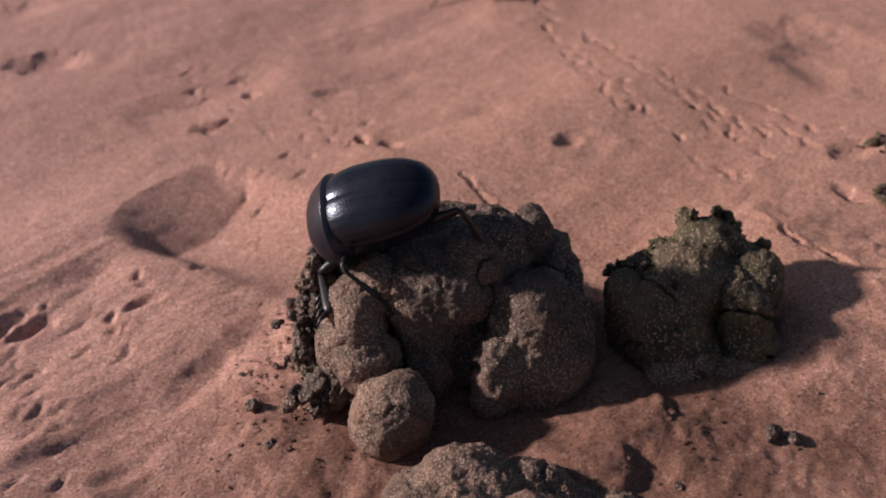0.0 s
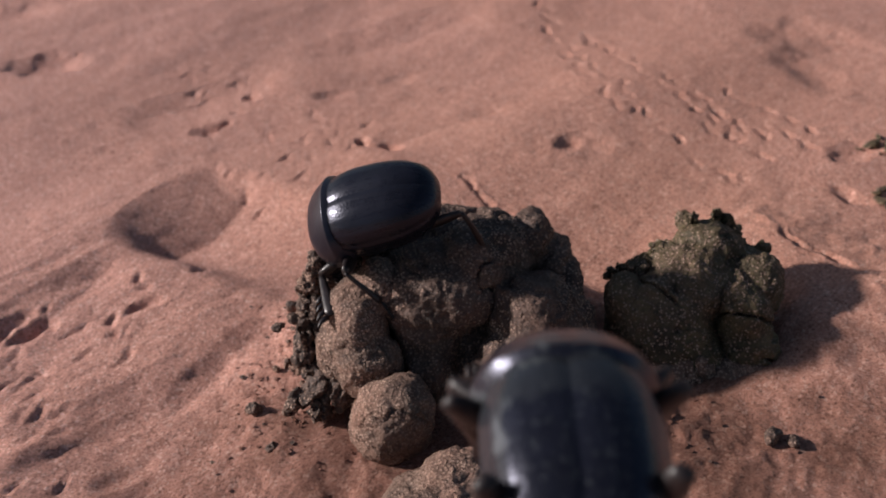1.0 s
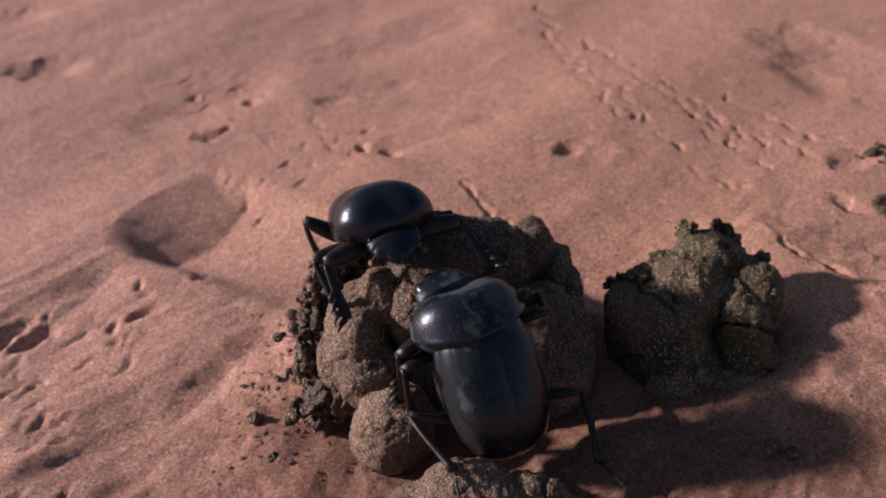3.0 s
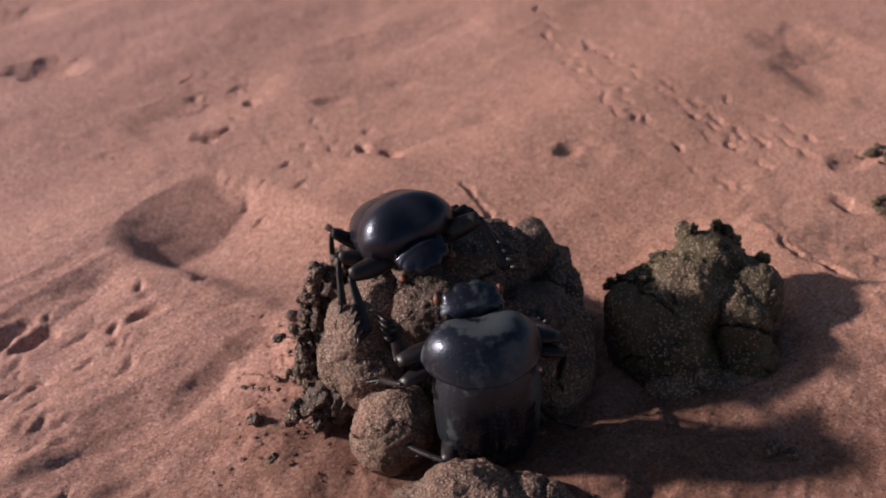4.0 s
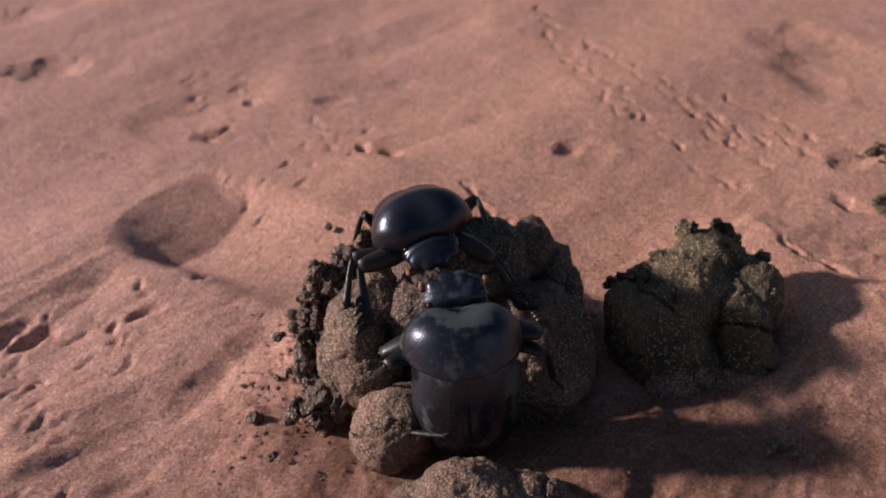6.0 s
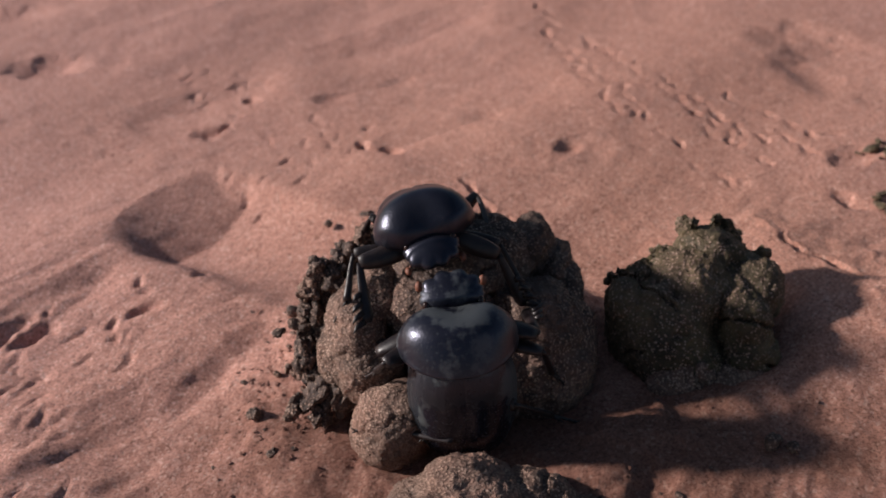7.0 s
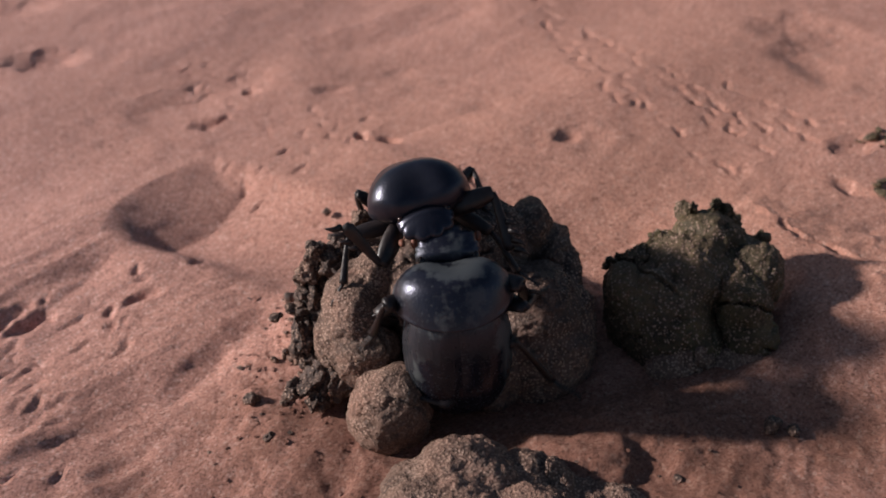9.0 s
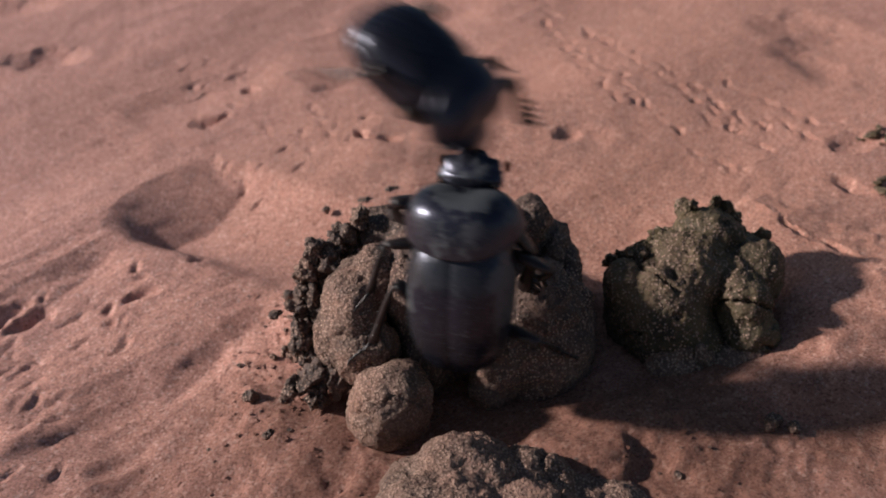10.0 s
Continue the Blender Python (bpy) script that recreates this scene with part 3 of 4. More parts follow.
def plate_mesh(half, front, back, height, notch):
    """The neck shield: a broad dome, its hind edge at y = 0."""
    bm = bmesh.new()
    rows = []
    around, out = 72, 22
    for j in range(out + 1):
        r = (j / out) ** 0.8
        row = []
        for i in range(around):
            a = 2 * math.pi * i / around
            c, s = math.cos(a), math.sin(a)
            m = (abs(c) ** 1.98 + abs(s) ** 1.98) ** (-1 / 1.98)
            x, y = r * m * c, r * m * s
            z = height * max(0.0, 1 - abs(x) ** 2.3 - (0.93 * y ** 2.2 if y > 0 else 0.16 * y * y)) ** 0.5
            yy = y * (front if y > 0 else back)
            if y > 0:
                yy -= notch * y * math.exp(-((x / 0.5) ** 2))
            rim = 0.18 * math.exp(-(((r - 0.975) / 0.02) ** 2)) * (s > -0.75)
            row.append(bm.verts.new((x * half * (1 - 0.05 * max(y, 0)) * MM, (yy + back) * MM, (z + rim - 0.4 - 1.0 * max(y, 0) ** 2) * MM)))
        rows.append(row)
    under = [bm.verts.new((v.co.x * 0.94, (v.co.y - back * MM) * 0.94 + back * MM, min(v.co.z - 0.8 * MM, -1.0 * MM))) for v in rows[-1]]
    low = [bm.verts.new((v.co.x * 0.4, (v.co.y - back * MM) * 0.4 + back * MM, -3.6 * MM)) for v in rows[-1]]
    strip(bm, rows + [under, low], True)
    bm.faces.new(low)
    bmesh.ops.remove_doubles(bm, verts=bm.verts, dist=1e-6)
    return bm


def head_mesh():
    """A flat digging shield with six teeth; neck at y = 0."""
    bm = bmesh.new()
    rows = []
    around, out = 120, 10
    for j in range(out + 1):
        r = j / out
        row = []
        for i in range(around):
            a = 2 * math.pi * i / around
            c, s = math.cos(a), math.sin(a)
            edge = 1.0
            if s > 0.12:
                edge += 0.13 * abs(math.sin((a - math.pi / 2) * 5.5)) ** 1.2 * smooth(np.array((s - 0.12) / 0.3)).item() - 0.04
            edge = 1 + (edge - 1) * r ** 5
            x, y = 4.3 * c * r * edge, (3.4 if s > 0 else 2.2) * s * r * edge
            z = 1.5 * (1 - r ** 2) ** 0.8 + 0.25 * math.exp(-((y - 0.4) / 0.35) ** 2) * (1 - r)
            row.append(bm.verts.new((x * MM, (y + 2.2) * MM, (z - 0.25 * max(y, 0)) * MM)))
        rows.append(row)
    lower = [bm.verts.new((v.co.x * 0.96, (v.co.y - 2.2 * MM) * 0.96 + 2.2 * MM, v.co.z - 0.45 * MM)) for v in rows[-1]]
    deep = [bm.verts.new((v.co.x * 0.5, (v.co.y - 2.2 * MM) * 0.5 + 2.0 * MM, -1.8 * MM)) for v in rows[-1]]
    strip(bm, rows + [lower, deep], True)
    bm.faces.new(deep)
    bmesh.ops.remove_doubles(bm, verts=bm.verts, dist=1e-6)
    return bm


def ellipsoid(bm, centre, radii, seg=24):
    made = bmesh.ops.create_uvsphere(bm, u_segments=seg, v_segments=seg // 2, radius=1)["verts"]
    for v in made:
        v.co = Vector([(c + a * r) * MM for c, a, r in zip(centre, v.co, radii)])
    return made


# hip in the body's space, thigh and shin lengths (mm), stance in the body's space
LEGS = {"front": ((3.8, 6.0, -2.4), 7.2, 9.0, (9.4, 12.0, -6.0)), "middle": ((4.6, -1.2, -3.4), 7.0, 10.5, (14.0, 1.5, -7.0)), "hind": ((3.8, -11.2, -2.8), 8.4, 13.5, (12.0, -17.5, -6.5))}


def thigh_mesh(length, thick):
    bm = bmesh.new()
    n = 9
    pts = [(0, length * MM * k / n, 0) for k in range(n + 1)]
    radii = [thick * MM * (0.45 + 0.62 * math.sin(math.pi * min(1, 0.12 + 0.80 * k / n)) ** 0.8) for k in range(n + 1)]
    tube(bm, pts, radii, 12, 0.62)
    return bm


def shin_mesh(kind, length, side):
    bm = bmesh.new()
    n = 10
    if kind == "front":
        pts = [(0.25 * side * math.sin(2.2 * k / n) * MM, length * MM * k / n, 0) for k in range(n + 1)]
        tube(bm, pts, [MM * (0.42 + 0.62 * (k / n) ** 0.7) * (1 if k < n else 0.6) for k in range(n + 1)], 10, 0.5)
        for f, size in ((0.52, 1.1), (0.68, 1.4), (0.84, 1.6), (0.99, 1.7)):
            base = Vector((0, length * f * MM, 0.6 * MM))
            tube(bm, [base + Vector((0, 0, 0)), base + Vector((0, 0.35 * size, 0.7 * size)) * MM, base + Vector((0, 0.9 * size, 1.15 * size)) * MM], [0.55 * MM, 0.4 * MM, 0.08 * MM], 7, 0.7)
    else:
        bow = 1.5 if kind == "hind" else 0.9
        shank = length * 0.70
        pts = [(0, shank * MM * k / n, -bow * MM * math.sin(math.pi * 0.55 * k / n) * (k / n)) for k in range(n + 1)]
        tube(bm, pts, [MM * (0.40 + 0.30 * (k / n) ** 1.5) for k in range(n + 1)], 9, 0.75)
        tip = Vector(pts[-1])
        tube(bm, [tip, tip + Vector((0.3 * side, 1.2, 0.5)) * MM, tip + Vector((0.5 * side, 2.2, 0.7)) * MM], [0.28 * MM, 0.18 * MM, 0.03 * MM], 6)
    return bm


def bristle_mesh(kind, length):
    bm = bmesh.new()
    bow, shank = 1.5 if kind == "hind" else 0.9, length * 0.70
    rng = random.Random(len(kind))
    for k in range(18):
        f = 0.15 + 0.8 * k / 18
        at = Vector((0, shank * f * MM, -bow * MM * math.sin(math.pi * 0.55 * f) * f))
        out = Vector((rng.choice((-1, 1)) * 0.5, 0.8, rng.choice((-1, 1)) * rng.uniform(0.4, 1.0)))
        tube(bm, [at, at + out * 0.9 * MM], [0.05 * MM, 0.012 * MM], 4)
    return bm


def foot_mesh(length, kind):
    """Five small joints and two claws."""
    bm = bmesh.new()
    bow = 1.5 if kind == "hind" else 0.9
    start, reach = length * 0.70, length * 0.30
    z0 = -bow * math.sin(math.pi * 0.55)
    line = lambda f: (0, (start + reach * f) * MM, z0 * (1 - f) * MM)
    tube(bm, [line(k / 20) for k in range(21)], [(0.17 + 0.028 * (k % 4)) * MM for k in range(21)], 7)
    for side in (-1, 1):
        tube(bm, [(0, (length - 0.1) * MM, 0), (0.3 * side * MM, (length + 0.4) * MM, 0.1 * MM), (0.35 * side * MM, (length + 0.8) * MM, -0.3 * MM)], [0.13 * MM, 0.09 * MM, 0.02 * MM], 5)
    return bm


def beetle(label, wings, plate, size=1.0):
    body = thing("dung_beetle", label, "beetle", "dung beetles")
    kit = {"body": body, "size": size}
    body.scale = (size, size, size)
    for side in (-1, 1):
        wing_case(body, side, wings)
    bm = bmesh.new()
    ellipsoid(bm, (0, -7, -1.2), (6.6, 8.6, 3.6), 32)
    part("abdomen", bm, LEG, body)
    bm = bmesh.new()
    ellipsoid(bm, (0, -0.8, -0.4), (6.3, 3.4, 4.4), 28)
    part("thorax", bm, LEG, body)
    bm = bmesh.new()
    ellipsoid(bm, (0, -15.2, -0.6), (3.4, 0.9, 2.0), 24)
    part("tail_plate", bm, plate, body)
    kit["plate"] = part("neck_shield", plate_mesh(7.9, 5.6, 4.6, 6.4, 1.5), plate, body)
    head = kit["head"] = part("head", head_mesh(), plate, body, "flat toothed digging head")
    for side in (-1, 1):
        bm = bmesh.new()
        ellipsoid(bm, (3.5 * side, 1.5, 0.45), (0.55, 0.8, 0.5), 14)
        part("eye", bm, EYE, head)
        bm = bmesh.new()
        tube(bm, [(2.4 * side * MM, 2.0 * MM, -1.4 * MM), (3.4 * side * MM, 2.6 * MM, -2.0 * MM), (4.0 * side * MM, 3.4 * MM, -2.2 * MM)], [0.16 * MM, 0.14 * MM, 0.14 * MM], 6)
        ellipsoid(bm, (4.2 * side, 3.8, -2.2), (0.5, 0.75, 0.5), 12)
        part("antenna", bm, CLUB, head, "small reddish-brown clubbed antenna")
    for kind, (hip, l1, l2, stance) in LEGS.items():
        for side in (-1, 1):
            thigh = part("thigh", thigh_mesh(l1, 1.5 if kind == "front" else 1.25), LEG, body)
            shin = part("shin", shin_mesh(kind, l2, side), LEG, body, "toothed digging shin" if kind == "front" else "thin bristly shin")
            if kind != "front":
                part("foot", foot_mesh(l2, kind), LEG, shin)
                tagged(part("bristles", bristle_mesh(kind, l2), LEG, shin), kind="stuff")
            kit[kind, side] = (thigh, shin)
    return kit


DEFENDER = beetle("glossy black dung beetle standing on the dung heap", WING_A, SHELL_A, 0.91)
INTRUDER = beetle("dusty black dung beetle climbing the dung heap", WING_B, PLATE_B, 1.02)
WALKER = beetle("black dung beetle walking away over the sand", WING_A, SHELL_A)


# ---- what moves ----
FIRST_ROWS = [  # seconds; x, y, z of the waist in mm; heading, pitch, roll; turn and nod of the forebody
    (0.0, (-13.5, 8.1, 23.7), (-84, -16, -28), (0, -46)),
    (1.6, (-13.4, 7.9, 24.1), (-84, -16, -28), (0, -46)),
    (1.7, (-13.9, 10.4, 23.0), (-92, -2, -16), (0, -28)),
    (1.8, (-13.8, 11.1, 23.0), (-96, 0, -8), (-4, -14)),
    (1.9, (-13.3, 10.9, 23.2), (-100, 0, -5), (-8, -10)),
    (2.0, (-11.7, 9.6, 23.4), (-112, 6, 0), (-14, -16)),
    (2.1, (-9.8, 8.3, 23.5), (-128, 14, 0), (-18, -20)),
    (2.3, (-8.2, 7.1, 23.1), (-148, 22, 0), (-12, -24)),
    (2.5, (-7.7, 7.7, 23.5), (-156, 24, 0), (-10, -24)),
    (2.6, (-8.1, 8.3, 24.7), (-174, 28, 0), (-6, -14)),
    (2.7, (-7.9, 7.9, 25.9), (-198, 32, 0), (0, -10)),
    (3.8, (-4.2, 6.2, 24.7), (-198, 29, 12), (0, -8)),
    (4.5, (-4.0, 6.1, 24.4), (-196, 29, 12), (0, -8)),
    (5.0, (-3.2, 6.3, 24.7), (-194, 29, 12), (0, -8)),
    (5.5, (-1.8, 6.6, 25.0), (-190, 29, 10), (0, -8)),
    (7.0, (-1.3, 5.8, 24.7), (-187, 29, 8), (0, -8)),
    (7.5, (-0.5, 6.4, 25.1), (-184, 29, 4), (0, -8)),
    (8.0, (-0.8, 6.1, 25.8), (-184, 29, 4), (0, -8)),
    (8.3, (-1.3, 6.5, 26.4), (-187, 29, 7), (0, -8)),
    (9.0, (-1.5, 5.6, 26.5), (-187, 29, 7), (0, -8)),
    (9.2, (-1.3, 5.5, 26.2), (-188, 29, 7), (0, -8)),
    (9.3, (-1.1, 5.2, 25.6), (-186, 29, 7), (0, -8)),
    (9.4, (-0.8, 4.8, 25.0), (-182, 29, 8), (0, -8)),
    (9.5, (-0.9, 4.3, 27.1), (-192, 28, 12), (0, -8)),
    (9.6, (3.0, 6.6, 30.9), (-215, 14, 5), (0, -10)),
    (9.7, (3.0, 7.2, 32.2), (-226, 6, 0), (0, -12)),
    (9.8, (14.6, 6.9, 31.6), (-234, -4, 0), (0, -14)),
    (9.9, (15.3, 7.1, 35.0), (-240, -14, 0), (0, -14)),
    (10.0, (3.9, 4.6, 41.7), (-236, -32, 10), (0, -10)),
]
SECOND_ROWS = [  # seconds; x, y, z of the waist in mm; heading, pitch, roll; turn and nod of the forebody
    (0.0, (9.6, -87.7, 52.2), (0, 6, 0), (0, -22)),
    (0.5, (11.1, -69.3, 43.5), (0, 6, 0), (0, -22)),
    (0.6, (11.3, -60.5, 40.7), (0, 6, 0), (0, -26)),
    (0.7, (11.0, -58.7, 42.5), (-2, 6, 0), (0, -34)),
    (0.8, (10.8, -56.4, 43.6), (-2, 6, 0), (0, -36)),
    (0.9, (11.5, -56.1, 44.0), (0, 6, 0), (0, -38)),
    (1.0, (12.5, -54.9, 45.6), (0, 8, 0), (0, -40)),
    (1.1, (12.5, -42.1, 40.5), (-8, 25, 0), (0, -50)),
    (1.2, (12.3, -32.8, 32.7), (-14, 36, 0), (0, -62)),
    (1.4, (14.5, -18.8, 19.1), (-33, 42, 0), (0, -76)),
    (1.7, (13.9, -11.8, 14.7), (-36, 44, 0), (0, -76)),
    (1.9, (12.5, -10.0, 15.2), (-36, 44, 0), (0, -70)),
    (2.0, (11.3, -9.9, 15.4), (-36, 44, 0), (0, -64)),
    (2.1, (11.0, -9.8, 15.4), (-35, 44, 0), (0, -54)),
    (2.3, (9.8, -8.6, 17.9), (-32, 46, 0), (0, -44)),
    (2.5, (7.8, -8.7, 17.8), (-33, 46, 0), (0, -42)),
    (2.6, (6.8, -9.5, 18.4), (-32, 48, 0), (0, -36)),
    (2.7, (4.8, -9.9, 19.6), (-31, 50, 0), (0, -28)),
    (3.8, (6.5, -13.6, 16.7), (-12, 88, 0), (0, -34)),
    (4.5, (5.3, -13.7, 16.5), (-10, 90, 0), (0, -36)),
    (5.0, (4.8, -13.4, 16.9), (-8, 90, 0), (0, -36)),
    (5.5, (3.8, -12.7, 17.6), (-6, 90, 0), (0, -34)),
    (7.0, (3.0, -12.9, 16.8), (-5, 90, 0), (0, -34)),
    (7.5, (2.1, -12.3, 17.1), (-5, 90, 0), (0, -34)),
    (8.0, (2.7, -11.2, 18.0), (-5, 90, 0), (0, -34)),
    (8.3, (2.9, -10.4, 18.8), (-5, 90, 0), (0, -34)),
    (9.0, (2.9, -9.8, 18.9), (-5, 90, 0), (0, -34)),
    (9.2, (3.5, -9.9, 18.8), (-5, 90, 0), (0, -34)),
    (9.3, (4.1, -10.4, 18.0), (-5, 90, 0), (0, -34)),
    (9.4, (4.4, -11.0, 15.5), (-6, 92, 0), (0, -34)),
    (9.5, (4.4, -10.9, 15.6), (-5, 92, 0), (0, -32)),
    (9.6, (5.0, -7.1, 21.7), (4, 84, 0), (0, -22)),
    (9.7, (4.6, -6.3, 21.9), (6, 80, 0), (0, -16)),
    (9.8, (4.8, -7.6, 21.1), (25, 76, 0), (0, -14)),
    (9.9, (7.5, -4.6, 22.5), (20, 72, 0), (0, -10)),
    (10.0, (4.6, -6.4, 25.6), (18, 72, 0), (0, -8)),
]
WALKER_ROWS = [  # the third beetle leaves over the sand
    (0.0, (12.0, 161.0, 6.5), (6, 0, 0), (0, -10)),
    (10.0, (40.0, 420.0, 6.5), (4, 0, 0), (0, -10)),
]
# times at which a leg takes a new hold, by beetle
STEPS_A = [0.0, 1.7, 1.9, 2.1, 2.3, 2.6, 2.75, 3.3, 5.1, 6.2, 7.3]
STEPS_B = [1.2, 1.4, 2.1, 2.3, 2.6, 3.0, 3.4, 3.8, 5.1, 6.2, 7.4, 8.1, 9.0]


def body_pose(row):
    _, (x, y, z), (heading, pitch, roll), _ = row
    return pose(x * MM, y * MM, z * MM, 0, 0, -heading) @ pose(0, 0, 0, pitch) @ pose(0, 0, 0, 0, roll)


def between(rows, t):
    """Pose of the body and turn of the forebody at t."""
    after = next((k for k, r in enumerate(rows) if r[0] >= t - 1e-6), len(rows) - 1)
    a, b = rows[max(after - 1, 0)], rows[after]
    f = 0.0 if b[0] == a[0] else min(1, max(0, (t - a[0]) / (b[0] - a[0])))
    if b[0] - a[0] > 0.45:
        f = f * f * (3 - 2 * f)
    ma, mb = body_pose(a), body_pose(b)
    q = ma.to_quaternion().slerp(mb.to_quaternion(), f)
    fore = [u + (v - u) * f for u, v in zip(a[3], b[3])]
    return Matrix.LocRotScale(ma.translation.lerp(mb.translation, f), q, None), fore


def foothold(m, spot):
    """The place under a foot: first along the body's own down, then straight down."""
    start = m @ (spot + Vector((0, 0, 0.013)))
    for way, reach in ((m.to_3x3() @ Vector((0, 0, -1)), 0.024), (Vector((0, 0, -1)), 0.030)):
        way, best = way.normalized(), None
        for ob in SOLID:
            ok, q, _, _ = ob.ray_cast(start, way, distance=reach)
            if ok and (best is None or (q - start).length < (best - start).length):
                best = q.copy()
        if best is not None:
            return best
    return onto_dung(m @ spot, 0.008)


def onto_dung(p, limit):
    """The nearest place on the dung, or on the sand below, within limit."""
    best, far = None, limit
    for ob in SOLID:
        ok, q, normal, _ = ob.closest_point_on_mesh(p)
        if ok:
            d = (q - p).length
            if (p - q).dot(normal) < 0:
                d *= 0.5
            if d < far:
                best, far = q, d
    floor = ground_height(np.array(p.x / MM), np.array(p.y / MM)).item() * MM
    if p.z - floor < min(far, limit):
        return Vector((p.x, p.y, max(p.z, floor) if best is None and p.z - floor > limit else floor))
    return best.copy() if best is not None else p


def bone(start, end, pole):
    """Pose with y along the bone and z towards the pole."""
    y = (end - start).normalized()
    x = y.cross(pole).normalized()
    z = x.cross(y)
    m = Matrix((x, y, z)).transposed().to_4x4()
    m.translation = start
    return m


def reach_to(hip, target, l1, l2, pole):
    d = target - hip
    r = max(abs(l1 - l2) * 1.05, min(d.length, (l1 + l2) * 0.985))
    d = d.normalized() * r
    along = (l1 * l1 - l2 * l2 + r * r) / (2 * r)
    up = (pole - d.normalized() * pole.dot(d.normalized())).normalized()
    knee = hip + d.normalized() * along + up * math.sqrt(max(0, l1 * l1 - along * along))
    return knee, hip + d


def animate(kit, rows, steps, air=(), stances=None, first=None, bends=None, tilt=-30, raised=None, snout=0.0068):
    times = [k / 10 for k in range(101)]
    size = kit["size"]
    poses = {t: between(rows, t) for t in times}
    walk(kit["body"], [(t, poses[t][0]) for t in times])
    fore = {t: pose(0, -0.0004, 0.0040) @ pose(0, 0, 0, poses[t][1][1], 0, poses[t][1][0]) @ pose(0, -0.0006, -0.0040) for t in times}
    walk(kit["plate"], [(t, fore[t]) for t in times])
    walk(kit["head"], [(t, fore[t] @ pose(0, snout, -0.0010, tilt)) for t in times])
    flying = lambda t: any(a <= t <= b for a, b in air)
    for n, (kind, side) in enumerate((k, s) for k in LEGS for s in (-1, 1)):
        hip, l1, l2, stance = LEGS[kind]
        stance = (stances or {}).get(kind, stance)
        hip, stance = (Vector((v[0] * side, v[1], v[2])) * MM for v in (hip, stance))
        l1, l2 = l1 * MM, l2 * MM
        shift = 0.04 * (n % 3)
        holds = [(s + shift if s else 0.0) for s in steps]

        def hold_at(s):
            m, (turn, nod) = between(rows, min(10, s))
            spot = pose(0, 0, 0, nod * 0.7, 0, turn) @ stance if kind == "front" else stance
            return foothold(m, spot * size)

        places = [hold_at(s) for s in holds]
        for k in range(len(places)):
            if first and (kind, side, k) in first:
                places[k] = onto_dung(Vector(first[kind, side, k]) * MM, 0.004)
        thighs, shins = [], []
        for t in times:
            m, _ = poses[t]
            rest = m @ ((fore[t] @ stance if kind == "front" else stance) * size + Vector((0, 0, 0.001)))
            if flying(t) and t < 2:
                rest = m @ (Vector((0.5 * stance.x, 0.8 * stance.y, -0.0085)) * size)
            if flying(t) or not holds or t < holds[0] - 0.15:
                target = rest
            else:
                k = max([i for i, s in enumerate(holds) if s <= t + 1e-6], default=0)
                target = places[k]
                if k + 1 < len(holds) and holds[k + 1] - t < 0.14:
                    f = 1 - (holds[k + 1] - t) / 0.14
                    target = places[k].lerp(places[k + 1], f) + m.to_3x3() @ Vector((0, 0, 0.002 * math.sin(math.pi * f)))
                if (target - m @ (hip * size)).length > (l1 + l2) * 1.05 * size:
                    target = target.lerp(rest, 0.6)
            local = (m.inverted() @ target) / size
            base = fore[t] @ hip if kind == "front" else hip
            lift = min(1.0, max(0.0, 1.8 * (m.to_3x3() @ Vector((side, 0, 0))).z))
            bend = Vector((0.9 * side, 0.0, 0.55)).lerp(Vector((0.2 * side, -1.0 if kind == "hind" else 1.0, -0.3)), lift)
            if bends and (kind, side) in bends and t < 2.4:
                bend = Vector(bends[kind, side]).lerp(bend, min(1.0, max(0.0, (t - (2.1 if side > 0 else 1.6)) / 0.25)))
            if kind == "front" and side > 0 and raised and t > raised:
                bend = Vector((0.5, 0.3, -1.0))
            knee, end = reach_to(base, local, l1, l2, bend)
            pole = bend
            if kind == "front":
                pole = Vector((side, 0.3, 0.3))
            thighs.append((t, bone(base, knee, Vector((0.3 * side, 0.01, 1.0)))))
            shins.append((t, bone(knee, end, pole)))
        thigh, shin = kit[kind, side]
        walk(thigh, thighs)
        walk(shin, shins)


def holds(*rows):
    """Places that a foot keeps from its hold number a to before b."""
    return {(kind, side, k): spot for kind, side, a, b, spot in rows for k in range(a, b)}


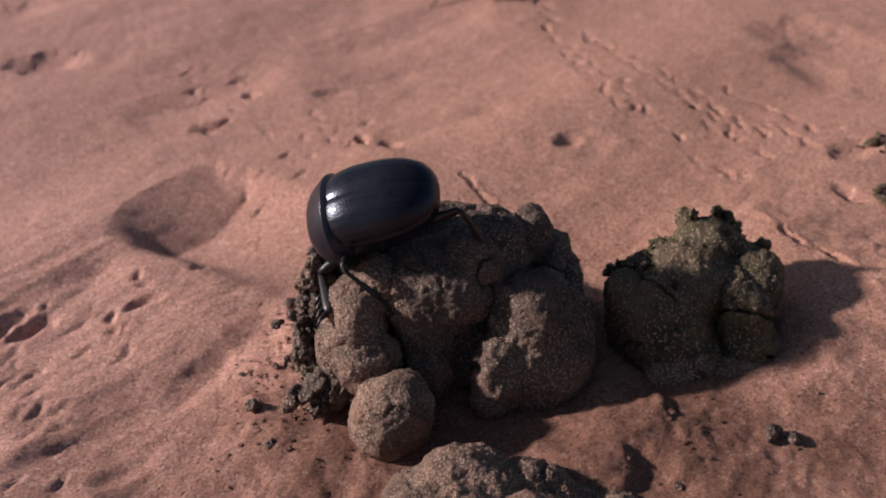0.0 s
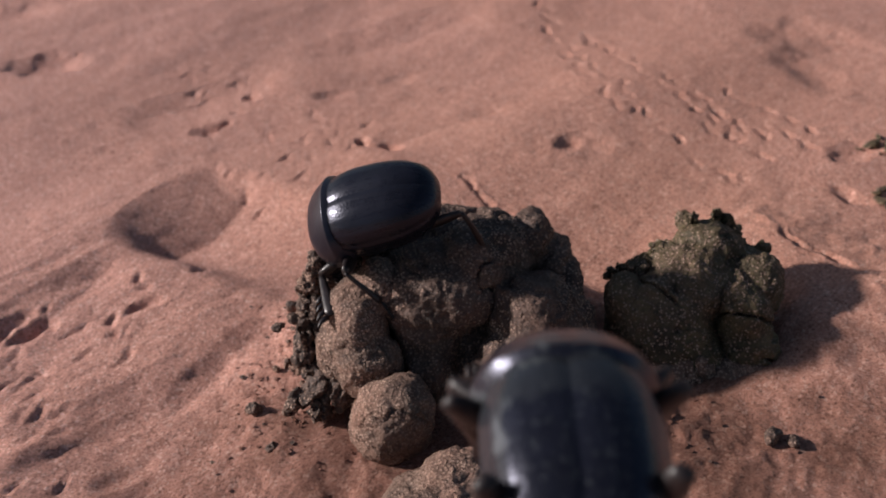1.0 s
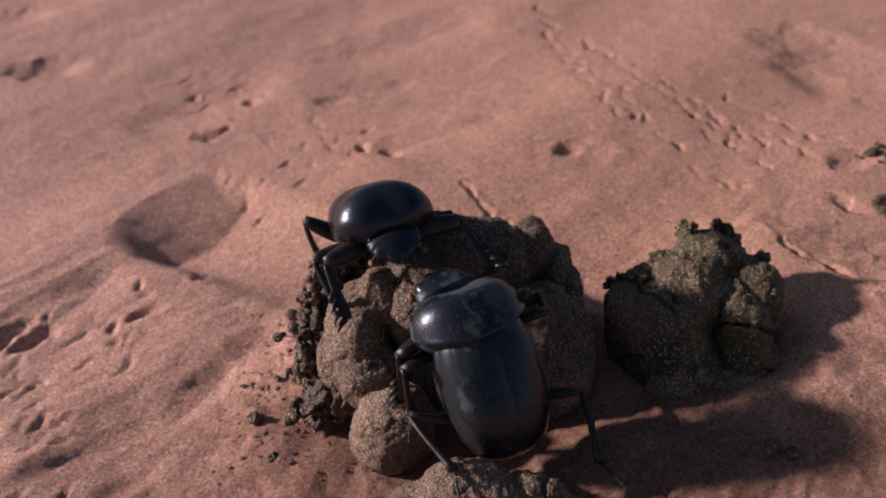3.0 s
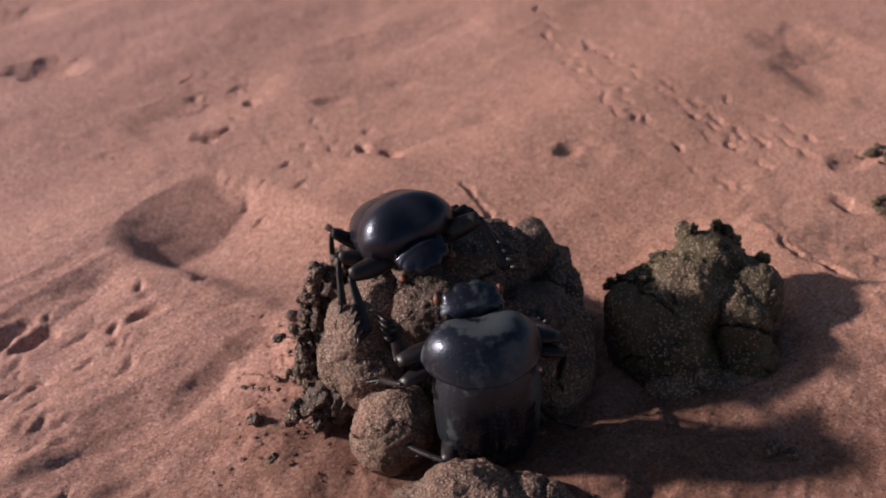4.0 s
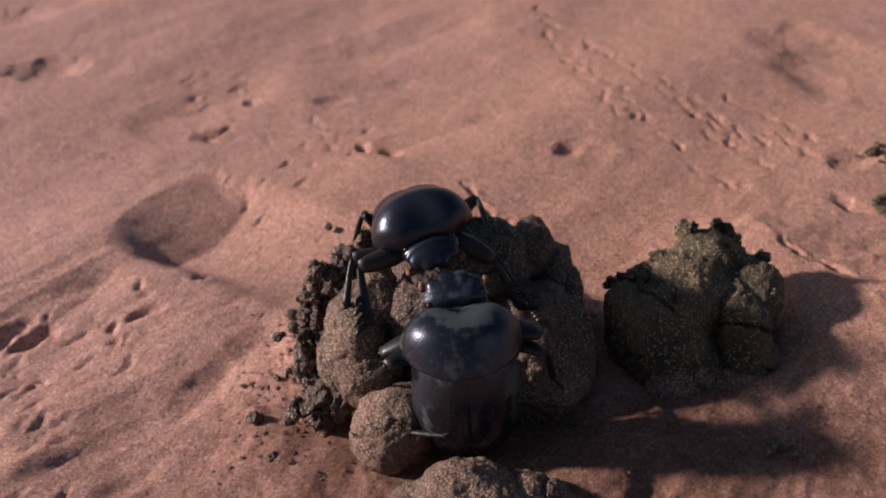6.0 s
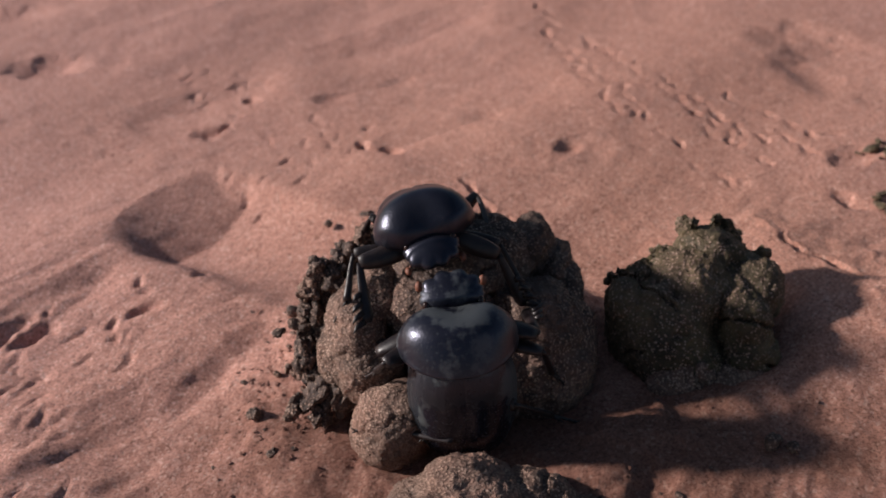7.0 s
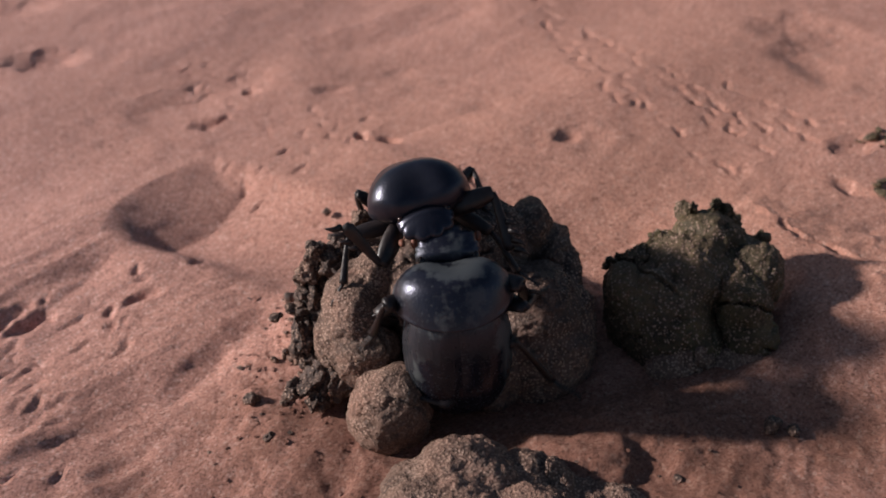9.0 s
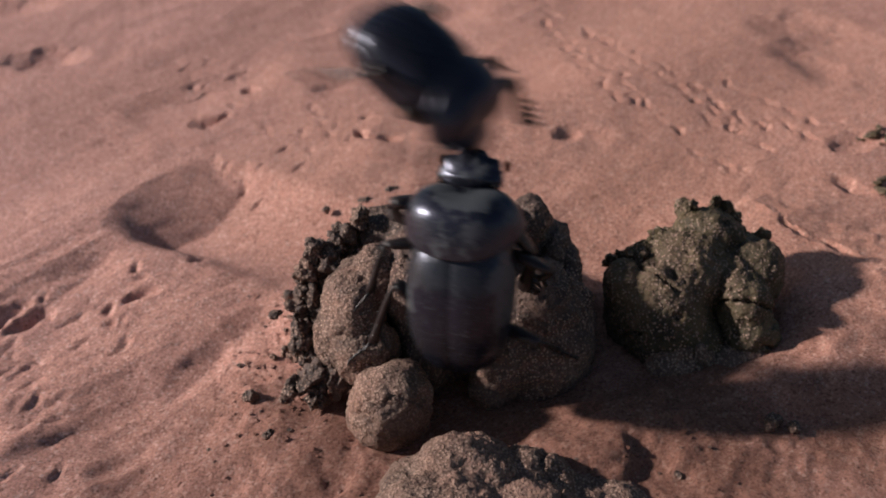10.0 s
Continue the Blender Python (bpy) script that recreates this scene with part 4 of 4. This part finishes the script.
def motions():
    animate(DEFENDER, FIRST_ROWS, STEPS_A, [(9.45, 10.0)], {"front": (10.5, 12.5, -6.0), "middle": (15.5, 2.0, -6.0)},
            holds(("front", -1, 0, 1, (-14.9, -2.5, 14.4)), ("middle", -1, 0, 1, (-6.3, -2.1, 13.5)), ("hind", -1, 0, 1, (11.0, 5.3, 15.8)),
                  ("front", 1, 0, 3, (-18.0, 20.0, 9.0)), ("middle", 1, 0, 3, (-12.0, 23.0, 9.0)), ("hind", 1, 0, 3, (2.0, 22.0, 13.0)), ("front", 1, 3, 5, (-13.0, 11.0, 12.0)), ("middle", 1, 3, 5, (-15.0, 13.0, 9.5)),
                  ("middle", 1, 6, 11, (-14.6, -2.3, 14.9)), ("front", 1, 6, 10, (-9.9, -9.3, 11.0)), ("front", 1, 10, 11, (-10.6, -5.0, 29.3)), ("hind", -1, 6, 11, (10.2, 8.0, 19.1)), ("middle", -1, 6, 11, (13.7, -0.3, 14.4)), ("front", -1, 6, 11, (11.2, -2.0, 17.0))),
            {("hind", -1): (0.6, -0.5, 1.6), ("front", -1): (-0.6, 0.9, -0.1), ("middle", -1): (-0.8, 0.1, 0.9), ("front", 1): (0.2, 0.6, -1.0), ("middle", 1): (0.4, 0.0, -1.0), ("hind", 1): (0.0, 0.8, -1.0)}, -30, 7.25)
    animate(INTRUDER, SECOND_ROWS, STEPS_B, [(0.0, 1.1)], {"middle": (15.0, 0.5, -5.0), "hind": (16.0, -13.0, -5.0)},
            holds(("front", 1, 2, 6, (18.5, -4.0, 10.5)), ("front", 1, 6, 13, (12.4, -1.6, 13.9)), ("front", -1, 6, 13, (-6.1, -2.0, 10.5)), ("middle", -1, 1, 6, (-4.9, -16.7, 6.3)), ("hind", -1, 1, 6, (1.7, -28.7, 8.0)), ("hind", 1, 1, 6, (22.5, -23.0, 1.0)),
                  ("middle", -1, 6, 12, (-10.0, -10.1, 10.3)), ("hind", -1, 6, 12, (-12.3, -15.1, 5.5)), ("hind", 1, 6, 12, (18.6, -10.7, 1.0)), ("middle", 1, 6, 12, (17.3, -7.9, 5.6)), ("middle", -1, 12, 13, (-10.5, -4.8, 15.1)), ("hind", -1, 12, 13, (-12.1, -9.4, 9.6))), None, 6, None, 0.0076)
    animate(WALKER, WALKER_ROWS, [0.0] + [0.25 * k for k in range(1, 40)])


motions()
